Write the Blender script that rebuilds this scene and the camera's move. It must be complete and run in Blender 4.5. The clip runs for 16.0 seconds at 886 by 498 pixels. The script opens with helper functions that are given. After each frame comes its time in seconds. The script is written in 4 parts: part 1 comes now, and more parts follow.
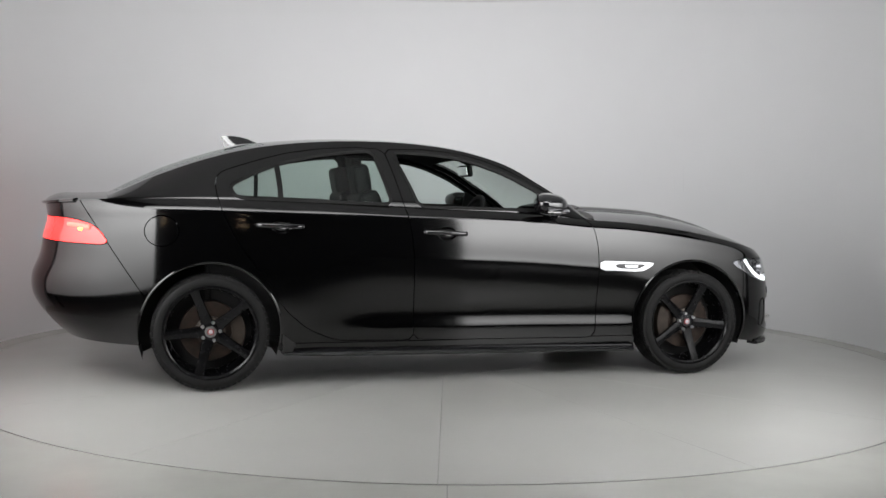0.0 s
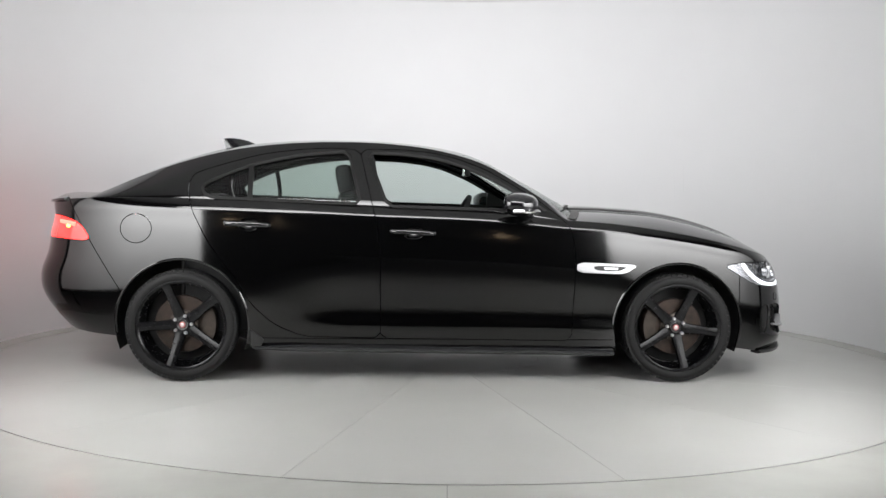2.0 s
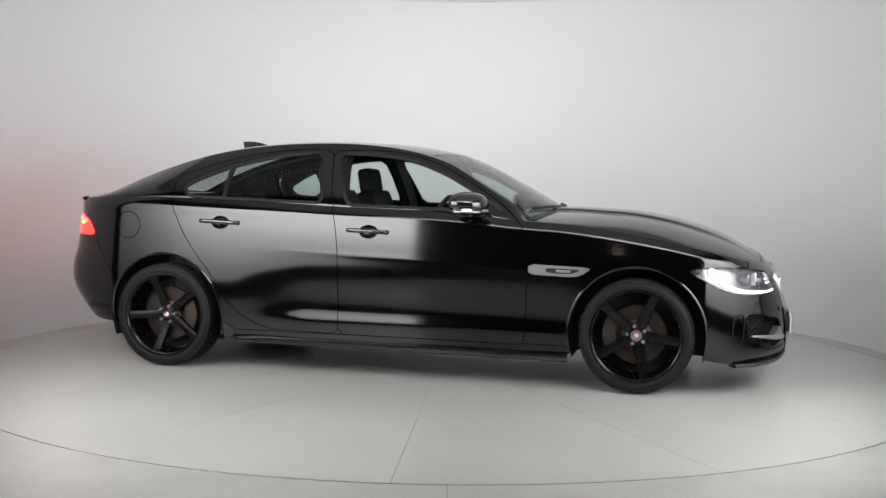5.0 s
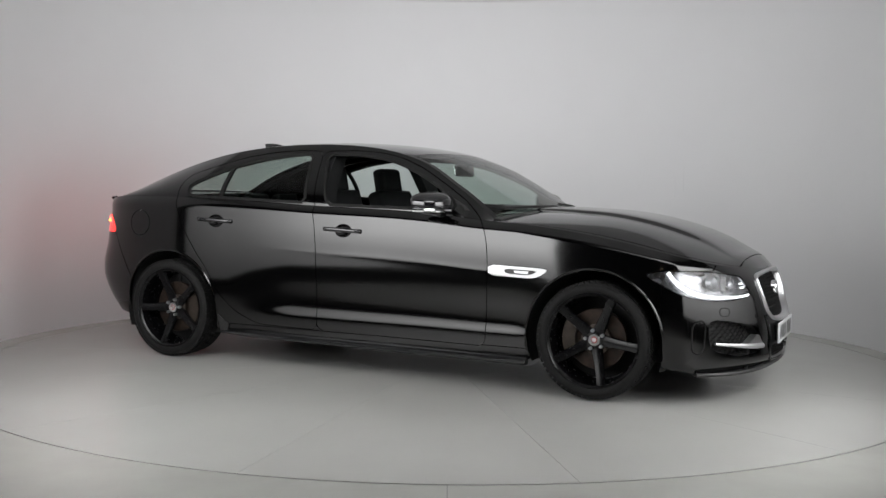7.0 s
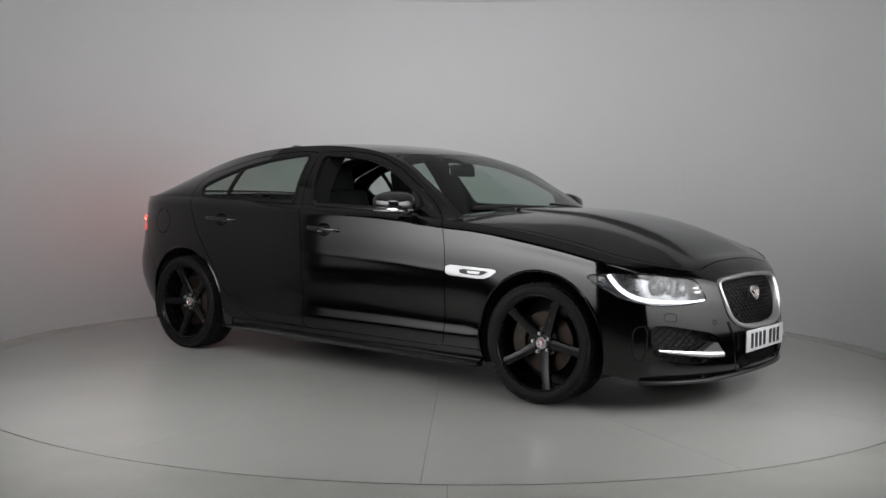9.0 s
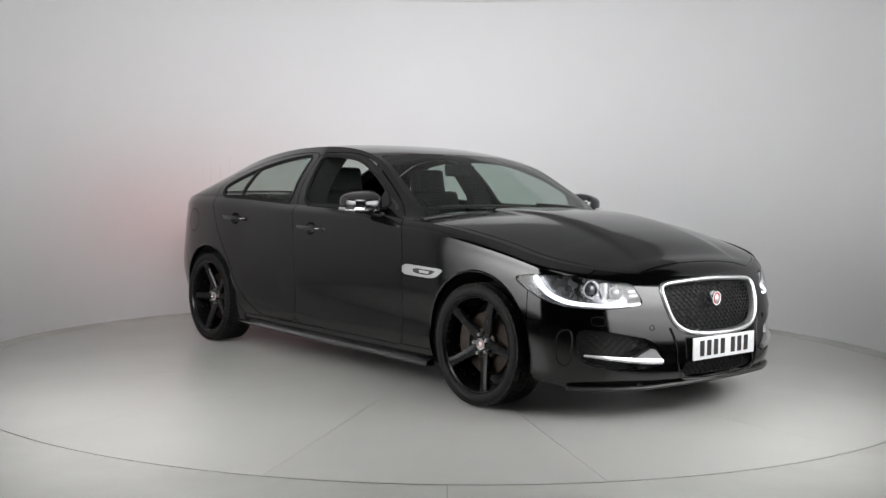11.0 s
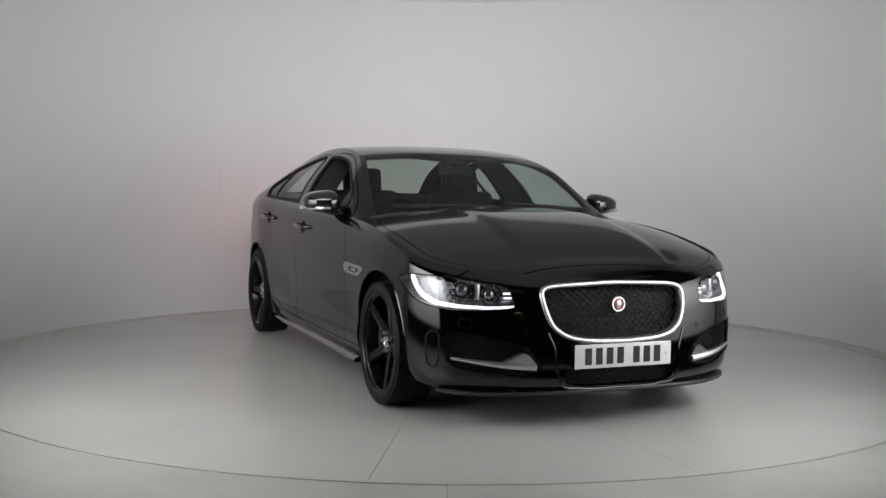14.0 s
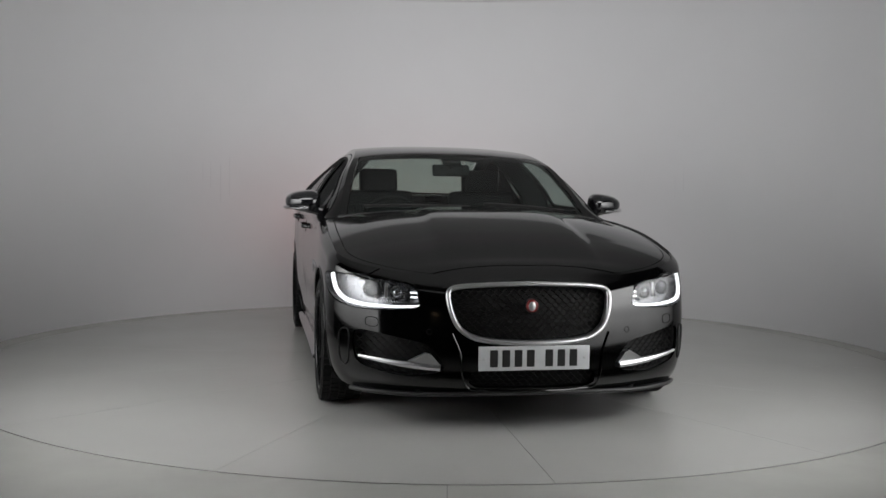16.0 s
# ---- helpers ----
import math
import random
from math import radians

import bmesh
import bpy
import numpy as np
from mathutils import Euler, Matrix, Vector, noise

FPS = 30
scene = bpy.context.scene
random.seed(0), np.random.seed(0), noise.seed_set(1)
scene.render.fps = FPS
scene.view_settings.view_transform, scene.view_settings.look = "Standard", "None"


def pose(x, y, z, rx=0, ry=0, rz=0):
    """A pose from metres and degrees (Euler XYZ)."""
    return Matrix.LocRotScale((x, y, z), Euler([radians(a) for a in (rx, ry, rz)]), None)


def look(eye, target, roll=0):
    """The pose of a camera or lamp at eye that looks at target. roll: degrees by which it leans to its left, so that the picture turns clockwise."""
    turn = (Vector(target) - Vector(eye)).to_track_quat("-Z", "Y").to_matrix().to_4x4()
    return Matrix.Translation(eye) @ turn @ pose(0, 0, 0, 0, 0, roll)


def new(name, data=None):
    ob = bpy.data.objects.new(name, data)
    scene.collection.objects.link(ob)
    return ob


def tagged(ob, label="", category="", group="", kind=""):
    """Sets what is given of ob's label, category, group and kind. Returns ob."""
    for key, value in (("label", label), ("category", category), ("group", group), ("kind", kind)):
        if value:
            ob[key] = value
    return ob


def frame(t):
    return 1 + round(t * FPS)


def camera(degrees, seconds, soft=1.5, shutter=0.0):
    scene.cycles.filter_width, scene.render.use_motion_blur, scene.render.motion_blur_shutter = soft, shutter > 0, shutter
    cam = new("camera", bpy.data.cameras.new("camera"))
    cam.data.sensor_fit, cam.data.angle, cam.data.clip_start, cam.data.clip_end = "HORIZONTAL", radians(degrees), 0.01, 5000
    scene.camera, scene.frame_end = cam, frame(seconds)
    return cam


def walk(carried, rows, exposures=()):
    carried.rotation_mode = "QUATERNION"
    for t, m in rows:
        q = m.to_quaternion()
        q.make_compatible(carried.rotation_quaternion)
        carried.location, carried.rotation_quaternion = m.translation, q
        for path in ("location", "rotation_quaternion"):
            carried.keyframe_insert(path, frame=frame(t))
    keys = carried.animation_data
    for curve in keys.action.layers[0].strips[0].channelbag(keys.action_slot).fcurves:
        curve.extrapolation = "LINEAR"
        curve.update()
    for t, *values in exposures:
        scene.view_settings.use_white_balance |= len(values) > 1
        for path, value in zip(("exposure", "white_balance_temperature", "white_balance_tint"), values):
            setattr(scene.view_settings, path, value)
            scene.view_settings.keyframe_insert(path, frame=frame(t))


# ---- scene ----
cam = camera(47.09, 16.0)
EYE = (0.0, -6.675, 1.086)
STAND = Matrix.Translation(EYE) @ pose(0, 0, 0, 90 - 3.20, 0, 0.14) @ pose(0, 0, 0, 0, 0, 0.76)
EXPOSURES = [(0.0, -0.40), (0.5, -0.36), (1.5, -0.05), (2.5, 0.05), (3.5, 0.04), (4.2, -0.06), (6.5, -0.39), (7.0, -0.56), (7.5, -0.64), (9.0, -1.0), (11.5, -0.22), (12.5, -0.22), (13.5, -0.48), (14.5, -0.92), (16.0, -1.07)]
walk(cam, [(0.0, STAND), (16.0, STAND)], exposures=EXPOSURES)

# ---- world and lights ----
world = bpy.data.worlds.new("studio_world")
scene.world = world
world.use_nodes = True
world.node_tree.nodes["Background"].inputs[0].default_value = (0.02, 0.02, 0.022, 1)
world.node_tree.nodes["Background"].inputs[1].default_value = 0.3


def area(name, m, sx, sy, watts, color=(1, 1, 1), shape="RECTANGLE"):
    d = bpy.data.lights.new(name, "AREA")
    d.shape, d.size, d.size_y, d.energy, d.color = shape, sx, sy, watts, color
    ob = new(name, d)
    ob.matrix_world = m
    return ob


# Weak unseen fill disc overhead, added for even light on floor and wall.
area("ceiling_fill", pose(0, 0, 3.05), 5.9, 5.9, 10, shape="DISK")
# Unseen fill above the opening, added to brighten the middle of the wall.
front = area("front_fill", look((0, -3.4, 2.6), (0, 3.1, 1.75)), 4.2, 1.0, 66)
front.data.spread = radians(85)

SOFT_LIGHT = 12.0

# ---- materials ----


def mat(name, color, rough=0.5, metal=0.0, coat=0.0, var=0.0, scale=8.0, bump=0.0, bscale=60.0, emit=0.0, ecol=None, ior=1.5, spec=0.5, rvar=0.0, crough=0.02):
    m = bpy.data.materials.new(name)
    m.use_nodes = True
    nt = m.node_tree
    p = nt.nodes["Principled BSDF"]
    p.inputs["Base Color"].default_value = (*color, 1)
    p.inputs["Roughness"].default_value = rough
    p.inputs["Metallic"].default_value = metal
    p.inputs["Coat Weight"].default_value = coat
    p.inputs["Coat Roughness"].default_value = crough
    p.inputs["IOR"].default_value = ior
    p.inputs["Specular IOR Level"].default_value = spec
    tc = nt.nodes.new("ShaderNodeTexCoord")
    if var or rvar:
        n1 = nt.nodes.new("ShaderNodeTexNoise")
        n1.inputs["Scale"].default_value = scale
        n1.inputs["Detail"].default_value = 6
        nt.links.new(tc.outputs["Object"], n1.inputs["Vector"])
        if var:
            r = nt.nodes.new("ShaderNodeMapRange")
            r.inputs["From Min"].default_value, r.inputs["From Max"].default_value = 0.3, 0.7
            r.inputs["To Min"].default_value, r.inputs["To Max"].default_value = 1 - var, 1 + var
            nt.links.new(n1.outputs["Fac"], r.inputs["Value"])
            mx = nt.nodes.new("ShaderNodeVectorMath")
            mx.operation = "SCALE"
            mx.inputs[0].default_value = color
            nt.links.new(r.outputs["Result"], mx.inputs["Scale"])
            nt.links.new(mx.outputs[0], p.inputs["Base Color"])
        if rvar:
            r2 = nt.nodes.new("ShaderNodeMapRange")
            r2.inputs["From Min"].default_value, r2.inputs["From Max"].default_value = 0.3, 0.7
            r2.inputs["To Min"].default_value, r2.inputs["To Max"].default_value = max(rough - rvar, 0), rough + rvar
            nt.links.new(n1.outputs["Fac"], r2.inputs["Value"])
            nt.links.new(r2.outputs["Result"], p.inputs["Roughness"])
    if bump:
        n2 = nt.nodes.new("ShaderNodeTexNoise")
        n2.inputs["Scale"].default_value = bscale
        n2.inputs["Detail"].default_value = 4
        b = nt.nodes.new("ShaderNodeBump")
        b.inputs["Strength"].default_value = bump
        b.inputs["Distance"].default_value = 0.004
        nt.links.new(tc.outputs["Object"], n2.inputs["Vector"])
        nt.links.new(n2.outputs["Fac"], b.inputs["Height"])
        nt.links.new(b.outputs["Normal"], p.inputs["Normal"])
    if emit:
        p.inputs["Emission Color"].default_value = (*(ecol or color), 1)
        p.inputs["Emission Strength"].default_value = emit
    return m


def glass(name, tint):
    m = bpy.data.materials.new(name)
    m.use_nodes = True
    nt = m.node_tree
    nt.nodes.clear()
    out = nt.nodes.new("ShaderNodeOutputMaterial")
    tr = nt.nodes.new("ShaderNodeBsdfTransparent")
    tr.inputs[0].default_value = (*tint, 1)
    gl = nt.nodes.new("ShaderNodeBsdfGlossy")
    gl.inputs["Roughness"].default_value = 0.09
    lw = nt.nodes.new("ShaderNodeLayerWeight")
    lw.inputs["Blend"].default_value = 0.5
    po = nt.nodes.new("ShaderNodeMath")
    po.operation = "POWER"
    po.inputs[1].default_value = 5.0
    fr = nt.nodes.new("ShaderNodeMath")
    fr.operation = "MULTIPLY_ADD"
    fr.inputs[1].default_value, fr.inputs[2].default_value = 0.8, 0.045
    nt.links.new(lw.outputs["Facing"], po.inputs[0])
    nt.links.new(po.outputs[0], fr.inputs[0])
    mx = nt.nodes.new("ShaderNodeMixShader")
    nt.links.new(fr.outputs[0], mx.inputs[0])
    nt.links.new(tr.outputs[0], mx.inputs[1])
    nt.links.new(gl.outputs[0], mx.inputs[2])
    nt.links.new(mx.outputs[0], out.inputs["Surface"])
    return m


PAINT = mat("black_metallic_paint", (0.0009, 0.0009, 0.001), 0.42, 0.0, 1.0, 0.08, 900, spec=0.0, crough=0.095)
PAINT.node_tree.nodes["Principled BSDF"].inputs["Coat IOR"].default_value = 1.55
GLOSS = mat("gloss_black", (0.006, 0.006, 0.007), 0.12, 0, 0.6)
SATIN = mat("satin_black_plastic", (0.012, 0.012, 0.012), 0.45, 0, 0, 0.15, 40, 0.1, 300)
DARK = mat("underbody_black", (0.006, 0.006, 0.006), 0.8, 0, 0, 0.3, 20)
SEAL = mat("rubber_seal", (0.004, 0.004, 0.004), 0.6, spec=0.2, var=0.2, scale=60)
RUBBER = mat("tyre_rubber", (0.005, 0.005, 0.005), 0.66, 0, 0, 0.25, 30, 0.25, 220, spec=0.22)
RIM = mat("gloss_black_alloy", (0.003, 0.003, 0.0035), 0.24, 0, 0.0, spec=0.28, rvar=0.05, scale=40)
CHROME = mat("bright_chrome", (0.78, 0.78, 0.79), 0.12, 1.0, rvar=0.04, scale=30)
SILVER = mat("satin_silver", (0.52, 0.52, 0.53), 0.34, 1.0, rvar=0.02, scale=200)
DISC = mat("rusty_brake_disc", (0.022, 0.014, 0.010), 0.5, 0.6, 0, 0.5, 25, 0.3, 90)
CALIPER = mat("grey_caliper", (0.024, 0.017, 0.012), 0.55, 0.4, 0, 0.4, 30)
REDCAP = mat("red_enamel", (0.30, 0.03, 0.03), 0.3, 0, 0.5)
GLASS = glass("clear_green_glass", (0.62, 0.70, 0.66))
SIDEGLASS = glass("green_side_glass", (0.66, 0.74, 0.71))
LENS = glass("clear_lens", (0.93, 0.94, 0.95))
CABIN = mat("dark_cabin_trim", (0.008, 0.008, 0.0085), 0.7, 0, 0, 0.25, 30, 0.15, 250, spec=0.25)
LEATHER = mat("black_leather", (0.006, 0.006, 0.0065), 0.65, 0, 0, 0.3, 14, 0.3, 160, spec=0.25)
TAIL = mat("lit_red_lamp", (0.5, 0.02, 0.02), 0.12, 0, 0.6, emit=2.8, ecol=(1.0, 0.03, 0.025))
TAILHOT = mat("red_lamp_core", (0.8, 0.06, 0.05), 0.2, emit=9.0, ecol=(1.0, 0.05, 0.035))
WARM = mat("warm_lamp", (0.9, 0.7, 0.5), 0.4, emit=22.0, ecol=(1.0, 0.72, 0.45))
AMBER = mat("amber_bulb", (0.9, 0.45, 0.1), 0.2, emit=4.0, ecol=(1.0, 0.5, 0.1))
DRL = mat("lit_white_lamp", (0.9, 0.9, 0.9), 0.25, emit=3.6, ecol=(0.95, 0.97, 1.0))
LAMPIN = mat("lamp_bezel_silver", (0.24, 0.24, 0.25), 0.25, 0.8, rvar=0.06, scale=30)
LAMPDARK = mat("projector_glass", (0.10, 0.10, 0.11), 0.08, 0.5)
MESH = mat("black_grille_mesh", (0.004, 0.004, 0.004), 0.4, 0, 0, 0.2, 40, spec=0.25)
PLATE = mat("white_plate", (0.54, 0.55, 0.56), 0.35, 0, 0.3, 0.03, 30)
INK = mat("plate_black", (0.012, 0.012, 0.012), 0.4)
WALL = mat("white_painted_wall", (0.66, 0.66, 0.67), 0.6, 0, 0, 0.015, 1.3, 0.03, 30)
CEIL = mat("grey_ceiling", (0.3, 0.3, 0.3), 0.8, 0, 0, 0.02, 2)
FLOOR = mat("grey_resin_floor", (0.425, 0.422, 0.41), 0.25, 0, 0, 0.025, 1.1, 0.02, 9, rvar=0.02)
OUTFLOOR = mat("worn_grey_floor", (0.40, 0.40, 0.38), 0.26, 0, 0, 0.11, 1.5, 0.02, 9)
EDGE = mat("dark_steel_edge", (0.12, 0.12, 0.12), 0.4, 0.8, 0, 0.3, 30)
ROOM = mat("dark_room_paint", (0.018, 0.018, 0.019), 0.8, 0, 0, 0.15, 2)


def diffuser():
    """Lit cloth of a soft light: emission graded by hand, dimmer towards its foot and the wall's end."""
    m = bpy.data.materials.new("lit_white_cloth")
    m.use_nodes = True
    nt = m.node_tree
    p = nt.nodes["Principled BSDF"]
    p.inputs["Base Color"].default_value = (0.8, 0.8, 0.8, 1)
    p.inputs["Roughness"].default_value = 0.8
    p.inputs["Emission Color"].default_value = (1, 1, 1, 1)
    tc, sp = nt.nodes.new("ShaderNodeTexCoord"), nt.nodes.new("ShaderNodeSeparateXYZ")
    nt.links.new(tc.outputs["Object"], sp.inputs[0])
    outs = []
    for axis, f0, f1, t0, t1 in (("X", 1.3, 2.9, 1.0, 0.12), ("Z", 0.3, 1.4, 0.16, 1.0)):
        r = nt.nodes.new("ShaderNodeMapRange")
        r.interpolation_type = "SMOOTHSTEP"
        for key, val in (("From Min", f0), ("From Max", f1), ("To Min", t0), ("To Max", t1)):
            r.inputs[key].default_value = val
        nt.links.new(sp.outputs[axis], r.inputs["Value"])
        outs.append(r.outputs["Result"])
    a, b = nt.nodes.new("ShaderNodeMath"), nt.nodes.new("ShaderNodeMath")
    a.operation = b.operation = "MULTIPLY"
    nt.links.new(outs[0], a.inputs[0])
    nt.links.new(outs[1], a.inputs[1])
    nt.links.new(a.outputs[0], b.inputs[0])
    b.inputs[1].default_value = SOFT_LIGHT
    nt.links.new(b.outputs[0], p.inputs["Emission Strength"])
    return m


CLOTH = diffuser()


# ---- mesh helpers ----
def link(name, verts, faces, material, parent=None, label="", smooth=True, sharp=None):
    me = bpy.data.meshes.new(name)
    me.from_pydata([tuple(v) for v in verts], [], [tuple(f) for f in faces])
    me.materials.append(material)
    if smooth:
        me.polygons.foreach_set("use_smooth", [True] * len(me.polygons))
    if sharp:
        for e in me.edges:
            if tuple(sorted(e.vertices)) in sharp:
                e.use_edge_sharp = True
    me.update()
    ob = new(name, me)
    if parent:
        ob.parent = parent
    if label:
        ob["label"] = label
    return ob


def part(name, bm, material, parent, label="", smooth=True, angle=40):
    me = bpy.data.meshes.new(name)
    bmesh.ops.recalc_face_normals(bm, faces=bm.faces)
    if smooth:
        for f in bm.faces:
            f.smooth = True
        for e in bm.edges:
            if len(e.link_faces) == 2 and e.calc_face_angle(0) > radians(angle):
                e.smooth = False
    bm.to_mesh(me)
    bm.free()
    me.materials.append(material)
    ob = new(name, me)
    if parent:
        ob.parent = parent
    if label:
        ob["label"] = label
    return ob


def spline(knots):
    """A smooth curve through (x, value) knots in rising x."""
    k = sorted(knots)
    xs = np.array([p[0] for p in k], float)
    vs = np.array([p[1] for p in k], float)
    sl = np.diff(vs) / np.diff(xs)
    m = np.empty(len(xs))
    m[0], m[-1] = sl[0], sl[-1]
    for i in range(1, len(xs) - 1):
        h0, h1 = xs[i] - xs[i - 1], xs[i + 1] - xs[i]
        m[i] = (sl[i - 1] * h1 + sl[i] * h0) / (h0 + h1)

    def f(x):
        x = np.clip(np.asarray(x, float), xs[0], xs[-1])
        i = np.clip(np.searchsorted(xs, x) - 1, 0, len(xs) - 2)
        h = xs[i + 1] - xs[i]
        t = (x - xs[i]) / h
        return ((2 * t**3 - 3 * t**2 + 1) * vs[i] + (t**3 - 2 * t**2 + t) * h * m[i] + (3 * t**2 - 2 * t**3) * vs[i + 1] + (t**3 - t**2) * h * m[i + 1])
    return f


def rounded(poly, times=2, reach=0.03):
    """Cuts the corners of a closed outline, twice or more."""
    p = np.array(poly, float)
    for _ in range(times):
        q = np.roll(p, -1, 0)
        n = np.hypot(*(q - p).T)[:, None]
        c = np.minimum(0.22, reach / n)
        p = np.stack([p + c * (q - p), q + c * (p - q)], 1).reshape(-1, 2)
        reach *= 0.4
    return p


def sdist(poly, a, b):
    """Signed distance of the points (a, b) to a closed outline, negative inside."""
    p = np.array(poly, float)
    a, b = np.asarray(a, float), np.asarray(b, float)
    d = np.full(a.shape, 1e9)
    inside = np.zeros(a.shape, bool)
    for (x0, y0), (x1, y1) in zip(p, np.roll(p, -1, 0)):
        ex, ey = x1 - x0, y1 - y0
        t = np.clip(((a - x0) * ex + (b - y0) * ey) / (ex * ex + ey * ey + 1e-12), 0, 1)
        d = np.minimum(d, np.hypot(a - x0 - t * ex, b - y0 - t * ey))
        if abs(ey) > 1e-12:
            inside ^= ((y0 > b) != (y1 > b)) & (a < (x1 - x0) * (b - y0) / ey + x0)
    return np.where(inside, -d, d)


class Sheet:
    """A surface as vertex rows (x, y, z and its own coordinates) and faces."""

    def __init__(self, v, f):
        self.v, self.f = v, f

    def cut(self, field):
        """Two sheets: where the field is below zero, and above."""
        val = field(self.v)
        val = np.where(np.abs(val) < 1e-6, 1e-6, val)
        neg = val < 0
        verts, made = list(self.v), {}
        low, high = [], []

        def mid(i, j):
            key = (min(i, j), max(i, j))
            if key not in made:
                a, b = key
                t = val[a] / (val[a] - val[b])
                made[key] = len(verts)
                verts.append(self.v[a] + t * (self.v[b] - self.v[a]))
            return made[key]

        for f in self.f:
            s = [neg[i] for i in f]
            if all(s):
                low.append(f)
            elif not any(s):
                high.append(f)
            else:
                a, b = [], []
                for i, j in zip(f, f[1:] + f[:1]):
                    (a if neg[i] else b).append(i)
                    if neg[i] != neg[j]:
                        k = mid(i, j)
                        a.append(k), b.append(k)
                if len(a) > 2:
                    low.append(a)
                if len(b) > 2:
                    high.append(b)
        v = np.array(verts)
        return Sheet(v, low).tidy(), Sheet(v, high).tidy()

    def tidy(self):
        used = sorted({i for f in self.f for i in f})
        where = {o: n for n, o in enumerate(used)}
        return Sheet(self.v[used] if used else self.v[:0], [[where[i] for i in f] for f in self.f])

    def keep_low(self, field):
        return self.cut(field)[0]

    def keep_high(self, field):
        return self.cut(field)[1]

    def flipped(self):
        v = self.v.copy()
        v[:, 1] *= -1
        return Sheet(v, [f[::-1] for f in self.f])

    def plus(self, other):
        n = len(self.v)
        return Sheet(np.concatenate([self.v, other.v]), self.f + [[i + n for i in f] for f in other.f])

    def welded(self):
        seen, back = {}, []
        for p in np.round(self.v[:, :3] * 5000).astype(int):
            back.append(seen.setdefault(tuple(p), len(seen)))
        v = np.zeros((len(seen), self.v.shape[1]))
        v[back] = self.v
        fs = []
        for f in self.f:
            g = [back[i] for i in f]
            g = [a for a, b in zip(g, g[1:] + g[:1]) if a != b]
            if len(set(g)) > 2 and len(set(g)) == len(g):
                fs.append(g)
        return Sheet(v, fs)

    def both(self):
        return self.plus(self.flipped()).welded()

    def normals(self):
        n = np.zeros((len(self.v), 3))
        p = self.v[:, :3]
        for f in self.f:
            q = p[f]
            c = np.zeros(3)
            for k in range(1, len(f) - 1):
                c += np.cross(q[k] - q[0], q[k + 1] - q[0])
            n[f] += c
        return n / (np.linalg.norm(n, axis=1, keepdims=True) + 1e-12)

    def moved(self, d):
        v = self.v.copy()
        v[:, :3] += d * self.normals()
        return Sheet(v, self.f)

    def make(self, name, material, parent, label="", rim=0.014):
        """A panel with its edges turned in by rim."""
        if not self.f:
            return None
        p, fs, sharp = [tuple(q) for q in self.v[:, :3]], [list(f) for f in self.f], set()
        if rim:
            count = {}
            for f in self.f:
                for i, j in zip(f, f[1:] + f[:1]):
                    count.setdefault((min(i, j), max(i, j)), []).append((i, j))
            n = self.normals()
            inner = {}
            for key, uses in count.items():
                if len(uses) == 1:
                    i, j = uses[0]
                    for k in (i, j):
                        if k not in inner:
                            inner[k] = len(p)
                            p.append(tuple(self.v[k, :3] - rim * n[k]))
                    fs.append([j, i, inner[i], inner[j]])
                    sharp.add(key)
        return link(name, p, fs, material, parent, label, True, sharp)


def grid(us, vs, fn, flip=False):
    pts = [fn(u, v) for u in us for v in vs]
    n = len(vs)
    fs = []
    for i in range(len(us) - 1):
        for j in range(n - 1):
            q = [i * n + j, (i + 1) * n + j, (i + 1) * n + j + 1, i * n + j + 1]
            fs.append(q[::-1] if flip else q)
    return Sheet(np.array(pts, float), fs)


def sweep(path, profile, up=None, closed=False, scale=None):
    """A bmesh: the profile (a, b) carried along the path; b goes along the local up."""
    bm = bmesh.new()
    pts = [Vector(p) for p in path]
    n = len(pts)
    rings = []
    for i, p in enumerate(pts):
        a = pts[(i - 1) % n] if closed or i else p
        b = pts[(i + 1) % n] if closed or i < n - 1 else p
        t = (b - a).normalized()
        w = Vector(up[i] if isinstance(up, list) else (up or (0, 0, 1)))
        w = (w - w.dot(t) * t).normalized()
        s = t.cross(w)
        k = scale[i] if scale else 1.0
        rings.append([bm.verts.new(p + k * (s * c + w * d)) for c, d in profile])
    m = len(profile)
    for i in range(n if closed else n - 1):
        r0, r1 = rings[i], rings[(i + 1) % n]
        for j in range(m):
            bm.faces.new((r0[j], r0[(j + 1) % m], r1[(j + 1) % m], r1[j]))
    if not closed:
        bm.faces.new(rings[0]), bm.faces.new(rings[-1][::-1])
    return bm


def circle(r, n=8, sx=1.0, sy=1.0):
    return [(r * sx * math.cos(2 * math.pi * i / n), r * sy * math.sin(2 * math.pi * i / n)) for i in range(n)]


def lathe(profile, n=64, axis="y", closed=False):
    """A bmesh turned about the y axis from (radius, y) pairs."""
    bm = bmesh.new()
    rings = []
    for i in range(n):
        a = 2 * math.pi * i / n
        rings.append([bm.verts.new((r * math.cos(a), y, r * math.sin(a))) for r, y in profile])
    for i in range(n):
        r0, r1 = rings[i], rings[(i + 1) % n]
        for j in range(len(profile) - (0 if closed else 1)):
            k = (j + 1) % len(profile)
            bm.faces.new((r0[j], r0[k], r1[k], r1[j]))
    return bm


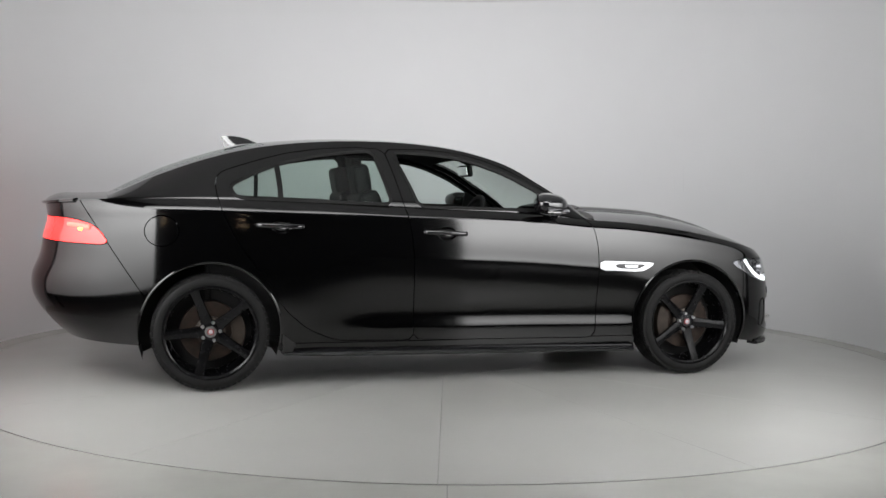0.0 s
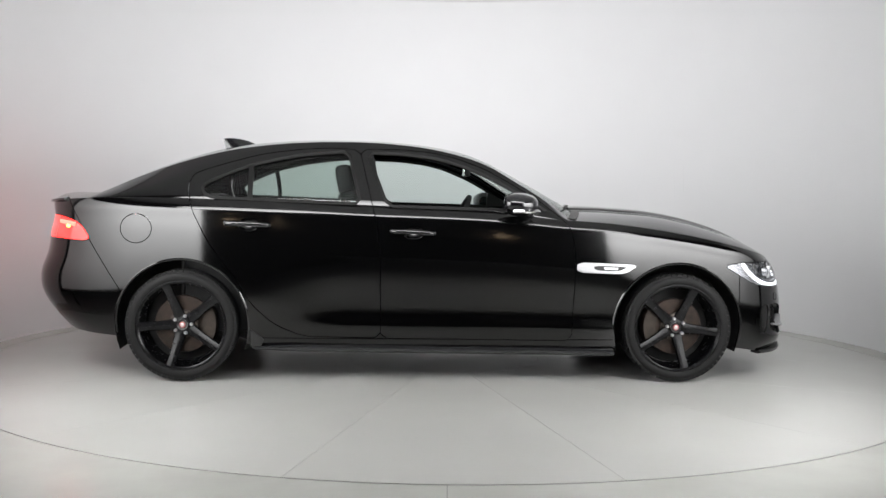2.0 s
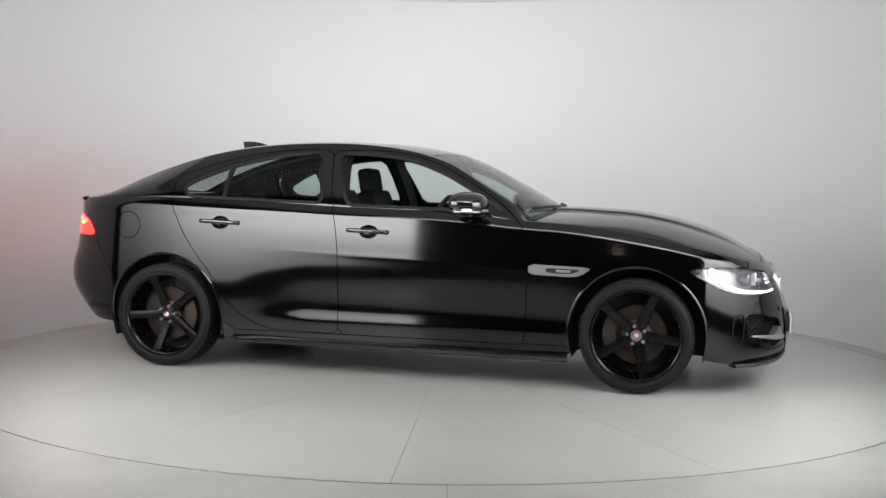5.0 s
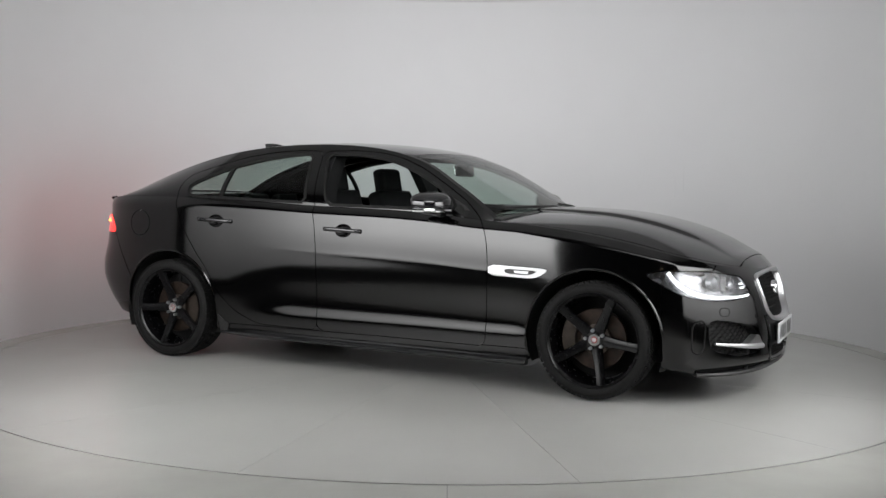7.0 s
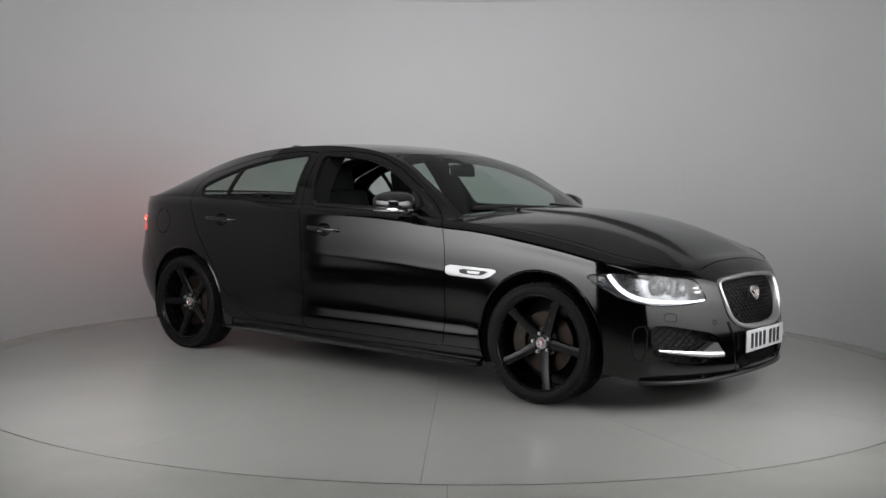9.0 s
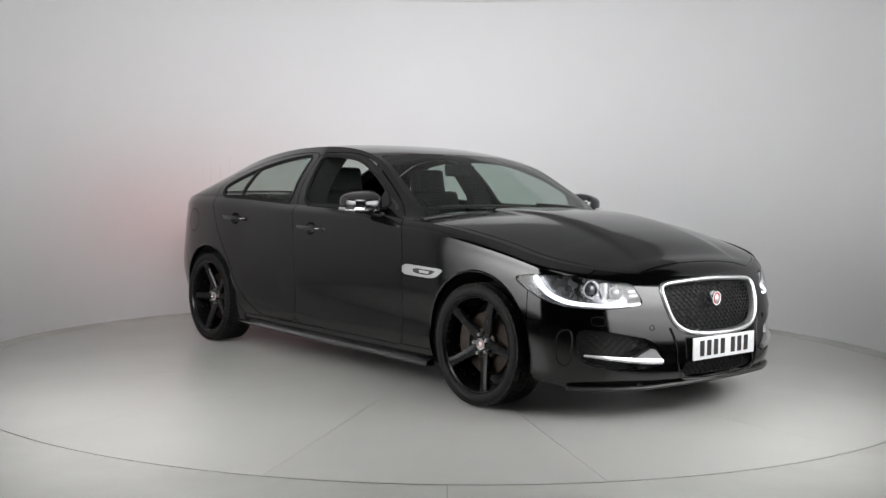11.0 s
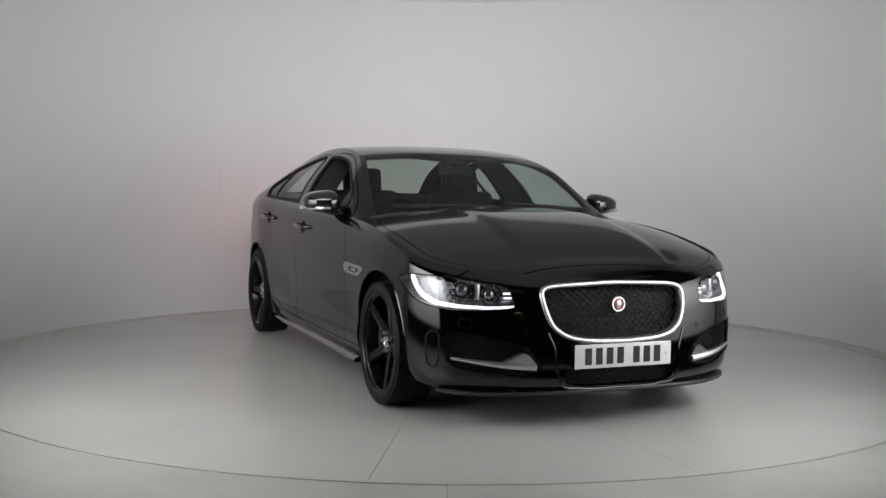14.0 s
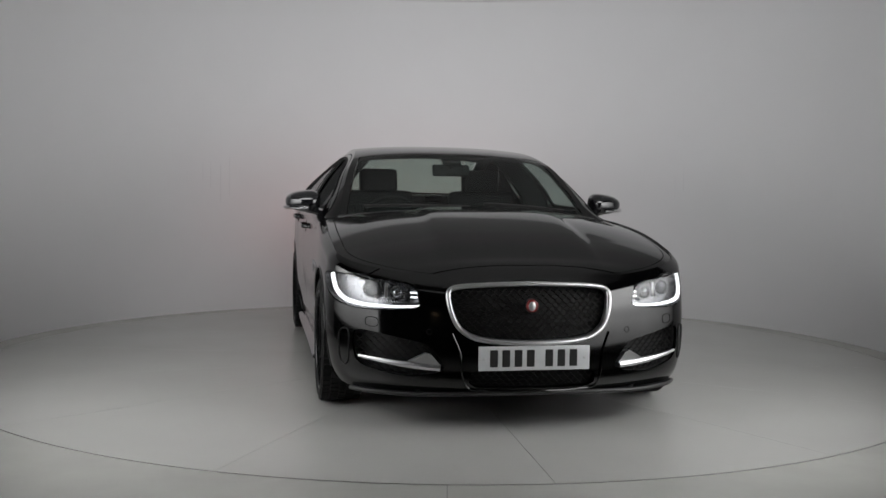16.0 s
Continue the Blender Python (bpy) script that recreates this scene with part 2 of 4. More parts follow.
def box(bm, x0, x1, y0, y1, z0, z1, bevel=0.0, seg=2):
    vs = [bm.verts.new((x, y, z)) for x in (x0, x1) for y in (y0, y1) for z in (z0, z1)]
    fs = [bm.faces.new([vs[i] for i in q]) for q in ((0, 1, 3, 2), (4, 6, 7, 5), (0, 4, 5, 1), (2, 3, 7, 6), (0, 2, 6, 4), (1, 5, 7, 3))]
    if bevel:
        es = list({e for f in fs for e in f.edges})
        bmesh.ops.bevel(bm, geom=es, offset=bevel, segments=seg, affect="EDGES", profile=0.6)
    return bm


# ---- studio ----
WALL_R, TABLE_R, WALL_TOP = 3.13, 2.945, 2.90
OPEN = radians(76.5)


def arc_wall(name, r0, r1, z0, z1, a0, a1, n, material, label):
    bm = bmesh.new()
    rows = []
    for i in range(n + 1):
        a = a0 + (a1 - a0) * i / n
        c, s = math.cos(a), math.sin(a)
        rows.append([bm.verts.new((r * c, r * s, z)) for r, z in ((r0, z0), (r0, z1), (r1, z1), (r1, z0))])
    for p, q in zip(rows, rows[1:]):
        for j in range(4):
            bm.faces.new((p[j], p[(j + 1) % 4], q[(j + 1) % 4], q[j]))
    bm.faces.new(rows[0][::-1]), bm.faces.new(rows[-1])
    ob = part(name, bm, material, None, angle=30)
    return tagged(ob, label, "wall", kind="structure")


arc_wall("wall_curved", WALL_R, WALL_R + 0.12, -0.02, WALL_TOP, -math.pi / 2 + OPEN, 3 * math.pi / 2 - OPEN, 128, WALL, "smooth white painted curved studio wall with an open front")
arc_wall("wall_upper", WALL_R + 0.004, WALL_R + 0.12, WALL_TOP + 0.004, 3.2, -math.pi / 2 + OPEN, 3 * math.pi / 2 - OPEN, 96, WALL, "white upper band of the curved studio wall")


def slab(name, outline, z0, z1, material, label, category):
    bm = bmesh.new()
    lo = [bm.verts.new((x, y, z0)) for x, y in outline]
    hi = [bm.verts.new((x, y, z1)) for x, y in outline]
    bm.faces.new(lo[::-1]), bm.faces.new(hi)
    n = len(lo)
    for i in range(n):
        bm.faces.new((lo[i], lo[(i + 1) % n], hi[(i + 1) % n], hi[i]))
    return tagged(part(name, bm, material, None, smooth=False), label, category, kind="structure")


def ring_floor():
    bm = bmesh.new()
    n = 160
    r = TABLE_R + 0.011
    inner = [bm.verts.new((r * math.cos(2 * math.pi * i / n), r * math.sin(2 * math.pi * i / n), 0)) for i in range(n)]
    low = [bm.verts.new((v.co.x, v.co.y, -0.06)) for v in inner]
    outer = []
    for i in range(n):
        c, s = math.cos(2 * math.pi * i / n), math.sin(2 * math.pi * i / n)
        k = min(4.2 / max(abs(c), 1e-6), (4.2 if s > 0 else 8.4) / max(abs(s), 1e-6))
        outer.append(bm.verts.new((k * c, k * s, 0)))
    for i in range(n):
        j = (i + 1) % n
        bm.faces.new((inner[i], outer[i], outer[j], inner[j]))
        bm.faces.new((low[i], inner[i], inner[j], low[j]))
    return tagged(part("floor", bm, OUTFLOOR, None, smooth=False), "pale grey glossy resin floor round the turntable", "floor", kind="structure")


ring_floor()
slab("floor_pit", [(3.1 * math.cos(a * 0.0654), 3.1 * math.sin(a * 0.0654)) for a in range(96)], -0.12, -0.07, EDGE, "dark pit floor under the turntable gap", "floor")
ROOM_OUT = [(-4.2, -8.4), (4.2, -8.4), (4.2, 4.2), (-4.2, 4.2)]
slab("ceiling", [(3.2 * math.cos(i * math.pi / 32), 3.2 * math.sin(i * math.pi / 32)) for i in range(64)], 3.08, 3.16, CEIL, "plain pale studio ceiling", "ceiling")
slab("ceiling_room", ROOM_OUT, 3.2, 3.3, ROOM, "dark ceiling of the room round the studio", "ceiling")
for nm, o in (("wall_back", [(-4.3, -8.5), (4.3, -8.5), (4.3, -8.4), (-4.3, -8.4)]), ("wall_west", [(-4.3, -8.4), (-4.2, -8.4), (-4.2, 4.3), (-4.3, 4.3)]),
              ("wall_east", [(4.2, -8.4), (4.3, -8.4), (4.3, 4.3), (4.2, 4.3)]), ("wall_far", [(-4.2, 4.2), (4.2, 4.2), (4.2, 4.3), (-4.2, 4.3)])):
    slab(nm, o, 0, 3.2, ROOM, "dark painted wall of the room round the studio", "wall")



def soft_light(k):
    """A tall soft light from beside the open front back to the wall's end."""
    a, b = Vector((k * 1.62, -3.40, 0)), Vector((k * 2.99, -0.87, 0))
    along = (b - a).normalized()
    length = (b - a).length
    ob = new("soft_light")
    tagged(ob, "tall white soft light on a black frame beside the open front", "studio light", "soft lights")
    ob.matrix_basis = Matrix.Translation(a) @ Matrix.Rotation(math.atan2(along.y, along.x), 4, "Z")
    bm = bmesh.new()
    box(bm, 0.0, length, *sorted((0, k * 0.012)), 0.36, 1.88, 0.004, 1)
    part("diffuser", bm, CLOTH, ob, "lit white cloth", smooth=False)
    bm = bmesh.new()
    box(bm, -0.02, length + 0.02, *sorted((-k * 0.001, -k * 0.14)), 0.32, 1.92, 0.01, 1)
    part("housing", bm, SATIN, ob)
    for x in (0.25, length - 0.25):
        bm = bmesh.new()
        box(bm, x - 0.03, x + 0.03, *sorted((-k * 0.05, -k * 0.11)), 0.0, 0.34, 0.006, 1)
        part("foot", bm, SATIN, ob)


MARKS = mat("rubbed_wall_paint", (0.60, 0.60, 0.61), 0.5, 0, 0, 0.03, 6)
for turned, z0, z1, w in ((-141.6, 1.02, 1.38, 0.012), (-140.0, 0.98, 1.30, 0.018), (-138.2, 1.10, 1.33, 0.010), (-136.8, 1.16, 1.31, 0.008), (138.0, 1.12, 1.34, 0.010), (139.5, 1.06, 1.25, 0.007)):
    a = radians(turned - 90)
    bm = bmesh.new()
    box(bm, -w, w, 0.0, 0.0012, z0, z1)
    for v in bm.verts:
        v.co.x *= 1 - 0.8 * abs(2 * (v.co.z - z0) / (z1 - z0) - 1)
    bmesh.ops.transform(bm, matrix=Matrix.Translation(((WALL_R - 0.0015) * math.cos(a), (WALL_R - 0.0015) * math.sin(a), 0)) @ Matrix.Rotation(a - math.pi / 2, 4, "Z"), verts=bm.verts)
    tagged(part("wall_mark", bm, MARKS, None, smooth=False), "faint upright rub mark on the white wall", "mark", "rub marks on the wall", kind="structure")

turntable = new("turntable")
tagged(turntable, "large round grey turntable with thin panel seams", "turntable", kind="structure")

bm = bmesh.new()
box(bm, 0.016, 0.02, -8.39, -TABLE_R - 0.012, 0.0, 0.001)
tagged(part("floor_joint", bm, EDGE, None, smooth=False), "thin dark joint in the grey studio floor", "joint", kind="structure")


def wedge(r0, r1, a0, a1, z0, z1, gap):
    bm = bmesh.new()
    n = 10
    top, low = [], []
    outline = []
    for i in range(n + 1):
        k = i / n
        g1 = gap / r1
        a = a0 + g1 + (a1 - a0 - 2 * g1) * k
        outline.append((r1 * math.cos(a), r1 * math.sin(a)))
    for i in range(n + 1):
        k = 1 - i / n
        g0 = gap / r0
        a = a0 + g0 + (a1 - a0 - 2 * g0) * k
        outline.append((r0 * math.cos(a), r0 * math.sin(a)))
    top = [bm.verts.new((x, y, z1)) for x, y in outline]
    low = [bm.verts.new((x, y, z0)) for x, y in outline]
    bm.faces.new(top), bm.faces.new(low[::-1])
    for i in range(len(top)):
        j = (i + 1) % len(top)
        bm.faces.new((top[i], low[i], low[j], top[j]))
    return bm


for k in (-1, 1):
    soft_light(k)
for x in (-1.3, 1.7):
    lamp = tagged(new("wall_lamp"), "small warm lamp on the dark rear wall", "lamp", "rear wall lamps")
    lamp.matrix_basis = pose(x, -8.4, 1.95)
    bm = bmesh.new()
    box(bm, -0.09, 0.09, 0.0, 0.05, -0.05, 0.05, 0.012)
    part("housing", bm, ROOM, lamp)
    bm = bmesh.new()
    box(bm, -0.07, 0.07, 0.05, 0.058, -0.03, 0.03, 0.003)
    part("bulb", bm, WARM, lamp, "glowing warm lamp face")
STEP = 2 * math.pi / 14
for i in range(14):
    a = radians(-105.5) + i * STEP
    part("panel", wedge(0.62, TABLE_R, a, a + STEP, -0.03, 0.0, 0.0009), FLOOR, turntable, smooth=False)
bm = bmesh.new()
bmesh.ops.create_cone(bm, cap_ends=True, segments=96, radius1=0.617, radius2=0.617, depth=0.03, matrix=pose(0, 0, -0.015))
part("hub_plate", bm, FLOOR, turntable, smooth=False)
bm = lathe([(0.01, -0.04), (2.93, -0.04), (2.93, -0.06), (0.01, -0.06)], 96)
bmesh.ops.rotate(bm, verts=bm.verts, matrix=Matrix.Rotation(radians(90), 3, "X"), cent=(0, 0, 0))
for v in bm.verts:
    v.co.z = -abs(v.co.z)
part("under_plate", bm, EDGE, turntable, smooth=False)

# ---- the car: its lines ----
car = new("car")
tagged(car, "glossy black four-door saloon with black alloy wheels on a turntable", "car")
BASE, HUB_Z, ARCH_R = 1.4175, 0.318, 0.372

sh_z = spline([(-2.32, 1.0), (-2.1, 1.02), (-1.6, 1.035), (-1.2, 1.03), (-0.98, 1.024), (-0.42, 0.998), (0.47, 0.962), (0.74, 0.935), (1.0, 0.918), (1.2, 0.897), (1.4, 0.868), (1.6, 0.83), (1.8, 0.783), (2.0, 0.73), (2.1, 0.70), (2.2, 0.675), (2.3, 0.66)])
low_z = spline([(-2.4, 0.275), (-1.8, 0.25), (-1.2, 0.215), (-0.9, 0.205), (1.0, 0.2), (1.5, 0.2), (1.8, 0.195), (1.95, 0.17), (2.1, 0.163), (2.3, 0.16)])


def from_tilts(tilts, widest):
    """The half width over the level, from the flank's lean in degrees at each level."""
    lean = spline(tilts)
    ks = np.linspace(0, 1, 401)
    w = -np.concatenate([[0], np.cumsum(np.tan(np.radians(lean((ks[1:] + ks[:-1]) / 2))) * 0.77 / 400)])
    return spline(list(zip(ks[::4], (w - w.max() + widest)[::4])))


UPPER_LEAN = [(0.40, -7), (0.47, -5), (0.55, -2), (0.62, 0), (0.68, 1), (0.75, 3), (0.85, 6), (0.92, 8.5), (0.945, 13), (0.96, 38), (1.0, 56)]
section = from_tilts([(0, -22), (0.03, -12), (0.08, -8), (0.12, -7), (0.145, -2), (0.165, 5), (0.19, 9), (0.215, 6), (0.26, 0), (0.31, -4)] + UPPER_LEAN, 0.911)
section_end = from_tilts([(0, -22), (0.1, -11), (0.25, -7), (0.34, -2), (0.5, 0.5), (0.68, 2.5)] + UPPER_LEAN[5:-3] + [(0.945, 24), (0.97, 34), (1.0, 44)], 0.911)
flank = spline([(-2.4, 0.90), (-1.95, 0.952), (-1.7, 0.99), (-1.4, 1.012), (-0.9, 1.0), (0.2, 0.995), (0.9, 1.0), (1.4, 1.012), (1.8, 1.0), (2.2, 0.99)])
nose_x = spline([(0, 2.215), (0.08, 2.26), (0.25, 2.268), (0.45, 2.264), (0.65, 2.25), (0.8, 2.232), (0.92, 2.2), (1.0, 2.155)])
tail_x = spline([(0, 2.235), (0.1, 2.315), (0.28, 2.405), (0.42, 2.412), (0.6, 2.365), (0.75, 2.345), (0.88, 2.322), (0.95, 2.328), (1.0, 2.335)])
NOSE0, TAIL0 = 1.70, -1.50


def level(x, z):
    lo = low_z(x)
    return np.clip((z - lo) / (sh_z(x) - lo), 0, 1)


def half_width(x, zn):
    e = np.clip((-0.5 - x) / 0.45, 0, 1) + np.clip((x - 0.98) / 0.4, 0, 1)
    w = (section(zn) * (1 - e) + section_end(zn) * e) * flank(x)
    zc = 0.63 - 0.05 * (x - 0.8) * 0.4
    fade = np.clip((x + 0.9) / 0.7, 0, 1) * np.clip((1.25 - x) / 0.4, 0, 1)
    return w + 0.0022 * fade * np.exp(-np.abs(zn - zc) / 0.03)


def plan(x, zn):
    """Half the car's width at x and at the level zn, rounded off at both ends."""
    w = half_width(x, zn)
    c = np.clip((x - NOSE0) / (nose_x(zn) - NOSE0), 0, 1)
    d = np.clip((TAIL0 - x) / (TAIL0 + tail_x(zn)), 0, 1)
    return w * np.power(1 - c**2.5, 1 / 1.8) * np.power(1 - d**3.8, 0.5)


def side_y(x, z):
    return float(plan(x, level(x, z)))


def front_x(y, z, zn=None):
    """The nose's x at the half width y and height z."""
    x = 2.1
    for _ in range(12):
        n = float(level(x, z)) if zn is None else zn
        w = float(half_width(x, n))
        c = max(1 - (min(abs(y) / w, 1)) ** 1.8, 0) ** 0.4
        x = NOSE0 + (float(nose_x(n)) - NOSE0) * c
    return x


def lower_sheet():
    """The right flank with half the nose and half the tail, from sill to shoulder. Own coordinates: x along, level."""
    ss = [("n", i / 46) for i in range(46)] + [("m", i / 150) for i in range(150)] + [("t", i / 40) for i in range(41)]
    zs = [0, 0.02, 0.045] + list(np.linspace(0.07, 0.55, 30)) + list(np.linspace(0.56, 0.74, 20)) + list(np.linspace(0.755, 1.0, 16))
    rows = []
    for kind, s in ss:
        for zn in zs:
            if kind == "n":
                x = NOSE0 + (float(nose_x(zn)) - NOSE0) * math.cos(s * math.pi / 2) ** 1.0
            elif kind == "m":
                x = NOSE0 + (TAIL0 - NOSE0) * s
            else:
                x = TAIL0 - (TAIL0 + float(tail_x(zn))) * math.sin(s * math.pi / 2)
            y = float(plan(x, zn))
            if (kind == "n" and s == 0) or (kind == "t" and s == 1):
                y = 0.0
            lo = float(low_z(x))
            rows.append((x, -y, lo + zn * (float(sh_z(x)) - lo), s, zn))
    n = len(zs)
    fs = []
    for i in range(len(ss) - 1):
        for j in range(n - 1):
            fs.append([i * n + j, i * n + j + 1, (i + 1) * n + j + 1, (i + 1) * n + j])
    return Sheet(np.array(rows), fs)


roof_xc = [0.80, -1.95]
rail_y = spline([(0.80, 0.765), (0.5, 0.70), (0.15, 0.612), (-0.2, 0.57), (-0.7, 0.56), (-1.2, 0.575), (-1.6, 0.62), (-1.95, 0.69)])
rail_z = spline([(0.80, 0.93), (0.66, 1.04), (0.49, 1.148), (0.32, 1.246), (0.15, 1.305), (-0.02, 1.342), (-0.19, 1.363), (-0.36, 1.374), (-0.53, 1.376), (-0.7, 1.372), (-0.87, 1.361), (-1.04, 1.342), (-1.21, 1.313), (-1.38, 1.27), (-1.55, 1.215), (-1.72, 1.148), (-1.87, 1.08), (-1.95, 1.045)])
mid_x = spline([(0.80, 0.92), (0.5, 0.60), (0.15, 0.215), (-0.2, -0.16), (-0.53, -0.52), (-0.87, -0.87), (-1.21, -1.24), (-1.55, -1.62), (-1.95, -1.99)])
mid_z = spline([(0.80, 0.975), (0.5, 1.152), (0.15, 1.332), (-0.05, 1.373), (-0.3, 1.396), (-0.53, 1.402), (-0.87, 1.393), (-1.21, 1.35), (-1.55, 1.235), (-1.95, 1.06)])


def roof_point(u, t):
    """u: x of the roof rail; t: 0 on the centre line, 1 on the right rail."""
    xm, zm, xr, yr, zr = float(mid_x(u)), float(mid_z(u)), u, float(rail_y(u)), float(rail_z(u))
    return (xm + (xr - xm) * t**2, -yr * t, zm + (zr - zm) * t**2.6, u, t)


def glass_side(x, v):
    """The upper flank: v from 0 on the belt to 1 on the roof rail."""
    zb, zr = float(sh_z(x)), float(rail_z(x))
    yb, yr = float(plan(x, 1.0)), float(rail_y(x))
    if zr < zb:
        zr = zb
    return (x, -(yb + (yr - yb) * v**1.45), zb + (zr - zb) * v, x, v)


def upper_y(x, z):
    zb, zr = float(sh_z(x)), float(rail_z(x))
    v = min(max((z - zb) / max(zr - zb, 1e-3), 0), 1)
    return -glass_side(x, v)[1]


bonnet_z = spline([(0.6, 0.985), (0.8, 0.992), (0.95, 0.996), (1.2, 0.988), (1.38, 0.975), (1.55, 0.947), (1.73, 0.90), (1.91, 0.833), (2.01, 0.781), (2.1, 0.738), (2.155, 0.676)])
boot_z = spline([(-2.335, 1.018), (-2.29, 1.042), (-2.12, 1.056), (-1.9, 1.066), (-1.5, 1.06)])


def deck_z(x, y, top):
    ys = max(float(plan(x, 1.0)), 1e-3)
    q = min(abs(y) / ys, 1)
    z0, z1 = float(sh_z(x)), float(top(x))
    z = z0 + (z1 - z0) * (1 - q**2.7)
    if top is bonnet_z:
        yc = 0.30 + 0.07 * (x - 0.9)
        d = abs(y) - yc
        fade = min(max((2.08 - x) / 0.3, 0), 1)
        z += fade * (0.019 / (1 + math.exp(d / 0.016)) + 0.005 * math.exp(-abs(d) / 0.016) - 0.0095)
    return z


def deck_sheet(top, x_of_s, count, flip):
    ts = [0, 0.01, 0.03] + list(np.linspace(0.06, 1, 44))

    def fn(s, t):
        x, y = x_of_s(s)
        return (x, -y * (1 - t), 0, s, t)
    g = grid(np.linspace(0, 1, count), ts, fn, flip)
    for r in g.v:
        r[2] = deck_z(r[0], r[1], top)
    return g


def nose_path(s):
    if s < 0.45:
        x = NOSE0 + (2.155 - NOSE0) * math.cos(s / 0.45 * math.pi / 2)
    else:
        x = NOSE0 + (0.72 - NOSE0) * (s - 0.45) / 0.55
    return x, (0.0 if s == 0 else float(plan(x, 1.0)))


def tail_path(s):
    x = -1.45 - 0.885 * math.sin(s * math.pi / 2)
    return x, (0.0 if s == 1 else float(plan(x, 1.0)))


# ---- outlines in the side view ----
GAP = 0.0046
REAR_DOOR = [(-0.43, 1.331), (-0.35, 1.0), (-0.32, 0.887), (-0.302, 0.725), (-0.30, 0.25), (-0.74, 0.258), (-0.90, 0.325), (-1.03, 0.442), (-1.11, 0.587), (-1.19, 0.683), (-1.28, 0.811), (-1.36, 0.971), (-1.395, 1.10), (-1.375, 1.175), (-1.30, 1.205), (-1.16, 1.250), (-1.0, 1.295), (-0.8, 1.325), (-0.6, 1.338)]
FRONT_DOOR = [(-0.43, 1.331), (-0.35, 1.0), (-0.32, 0.887), (-0.302, 0.725), (-0.30, 0.25), (0.80, 0.24), (0.815, 0.644), (0.81, 0.774), (0.785, 0.89), (0.74, 0.943), (0.62, 1.04), (0.47, 1.132), (0.31, 1.222), (0.14, 1.287), (0.0, 1.318), (-0.18, 1.334)]
REAR_LIGHT = [(-1.315, 1.10), (-1.29, 1.055), (-1.25, 1.04), (-0.418, 1.012), (-0.495, 1.318), (-0.64, 1.308), (-0.83, 1.282), (-1.03, 1.236), (-1.16, 1.187), (-1.28, 1.13)]
FRONT_LIGHT = [(-0.385, 1.312), (-0.265, 1.002), (0.56, 0.985), (0.575, 1.02), (0.47, 1.098), (0.31, 1.185), (0.14, 1.252), (0.01, 1.285), (-0.18, 1.307)]
TAIL_LAMP = [(-1.935, 0.79), (-2.0, 0.787), (-2.4, 0.80), (-2.4, 0.925), (-2.16, 0.925), (-2.05, 0.903), (-1.99, 0.868)]
HEADLAMP = [(1.675, 0.684), (1.80, 0.702), (1.95, 0.70), (2.06, 0.68), (2.135, 0.65), (2.155, 0.565), (2.09, 0.546), (2.0, 0.548), (1.88, 0.575), (1.765, 0.633)]
GRILLE = [(-0.385, 0.625), (-0.365, 0.65), (-0.30, 0.66), (0, 0.672), (0.30, 0.66), (0.365, 0.65), (0.385, 0.625), (0.375, 0.55), (0.345, 0.475), (0.28, 0.43), (0.18, 0.413), (0, 0.407), (-0.18, 0.413), (-0.28, 0.43), (-0.345, 0.475), (-0.375, 0.55)]
LOW_GRILLE = [(-0.29, 0.285), (-0.30, 0.225), (-0.26, 0.203), (0.26, 0.203), (0.30, 0.225), (0.29, 0.285)]
FOG = [(-0.80, 0.45), (-0.74, 0.452), (-0.60, 0.425), (-0.47, 0.40), (-0.40, 0.30), (-0.42, 0.27), (-0.60, 0.25), (-0.78, 0.29), (-0.80, 0.36)]

XZ = lambda poly, r=2: (lambda v, p=rounded(poly, r): sdist(p, v[:, 0], v[:, 2]))
YZ = lambda poly, r=2: (lambda v, p=rounded(poly, r): np.where(v[:, 0] > 1.5, sdist(p, v[:, 1], v[:, 2]), 1.0))
off = lambda f, d: (lambda v: f(v) + d)
disc = lambda cx, cz, rx, rz: (lambda v: (np.hypot((v[:, 0] - cx) / rx, (v[:, 2] - cz) / rz) - 1) * min(rx, rz))


def take(sheet, field):
    """The panel inside an outline and the rest, with a seam between."""
    inside = sheet.keep_low(off(field, GAP / 2))
    rest = sheet.keep_high(off(field, -GAP / 2))
    return inside, rest


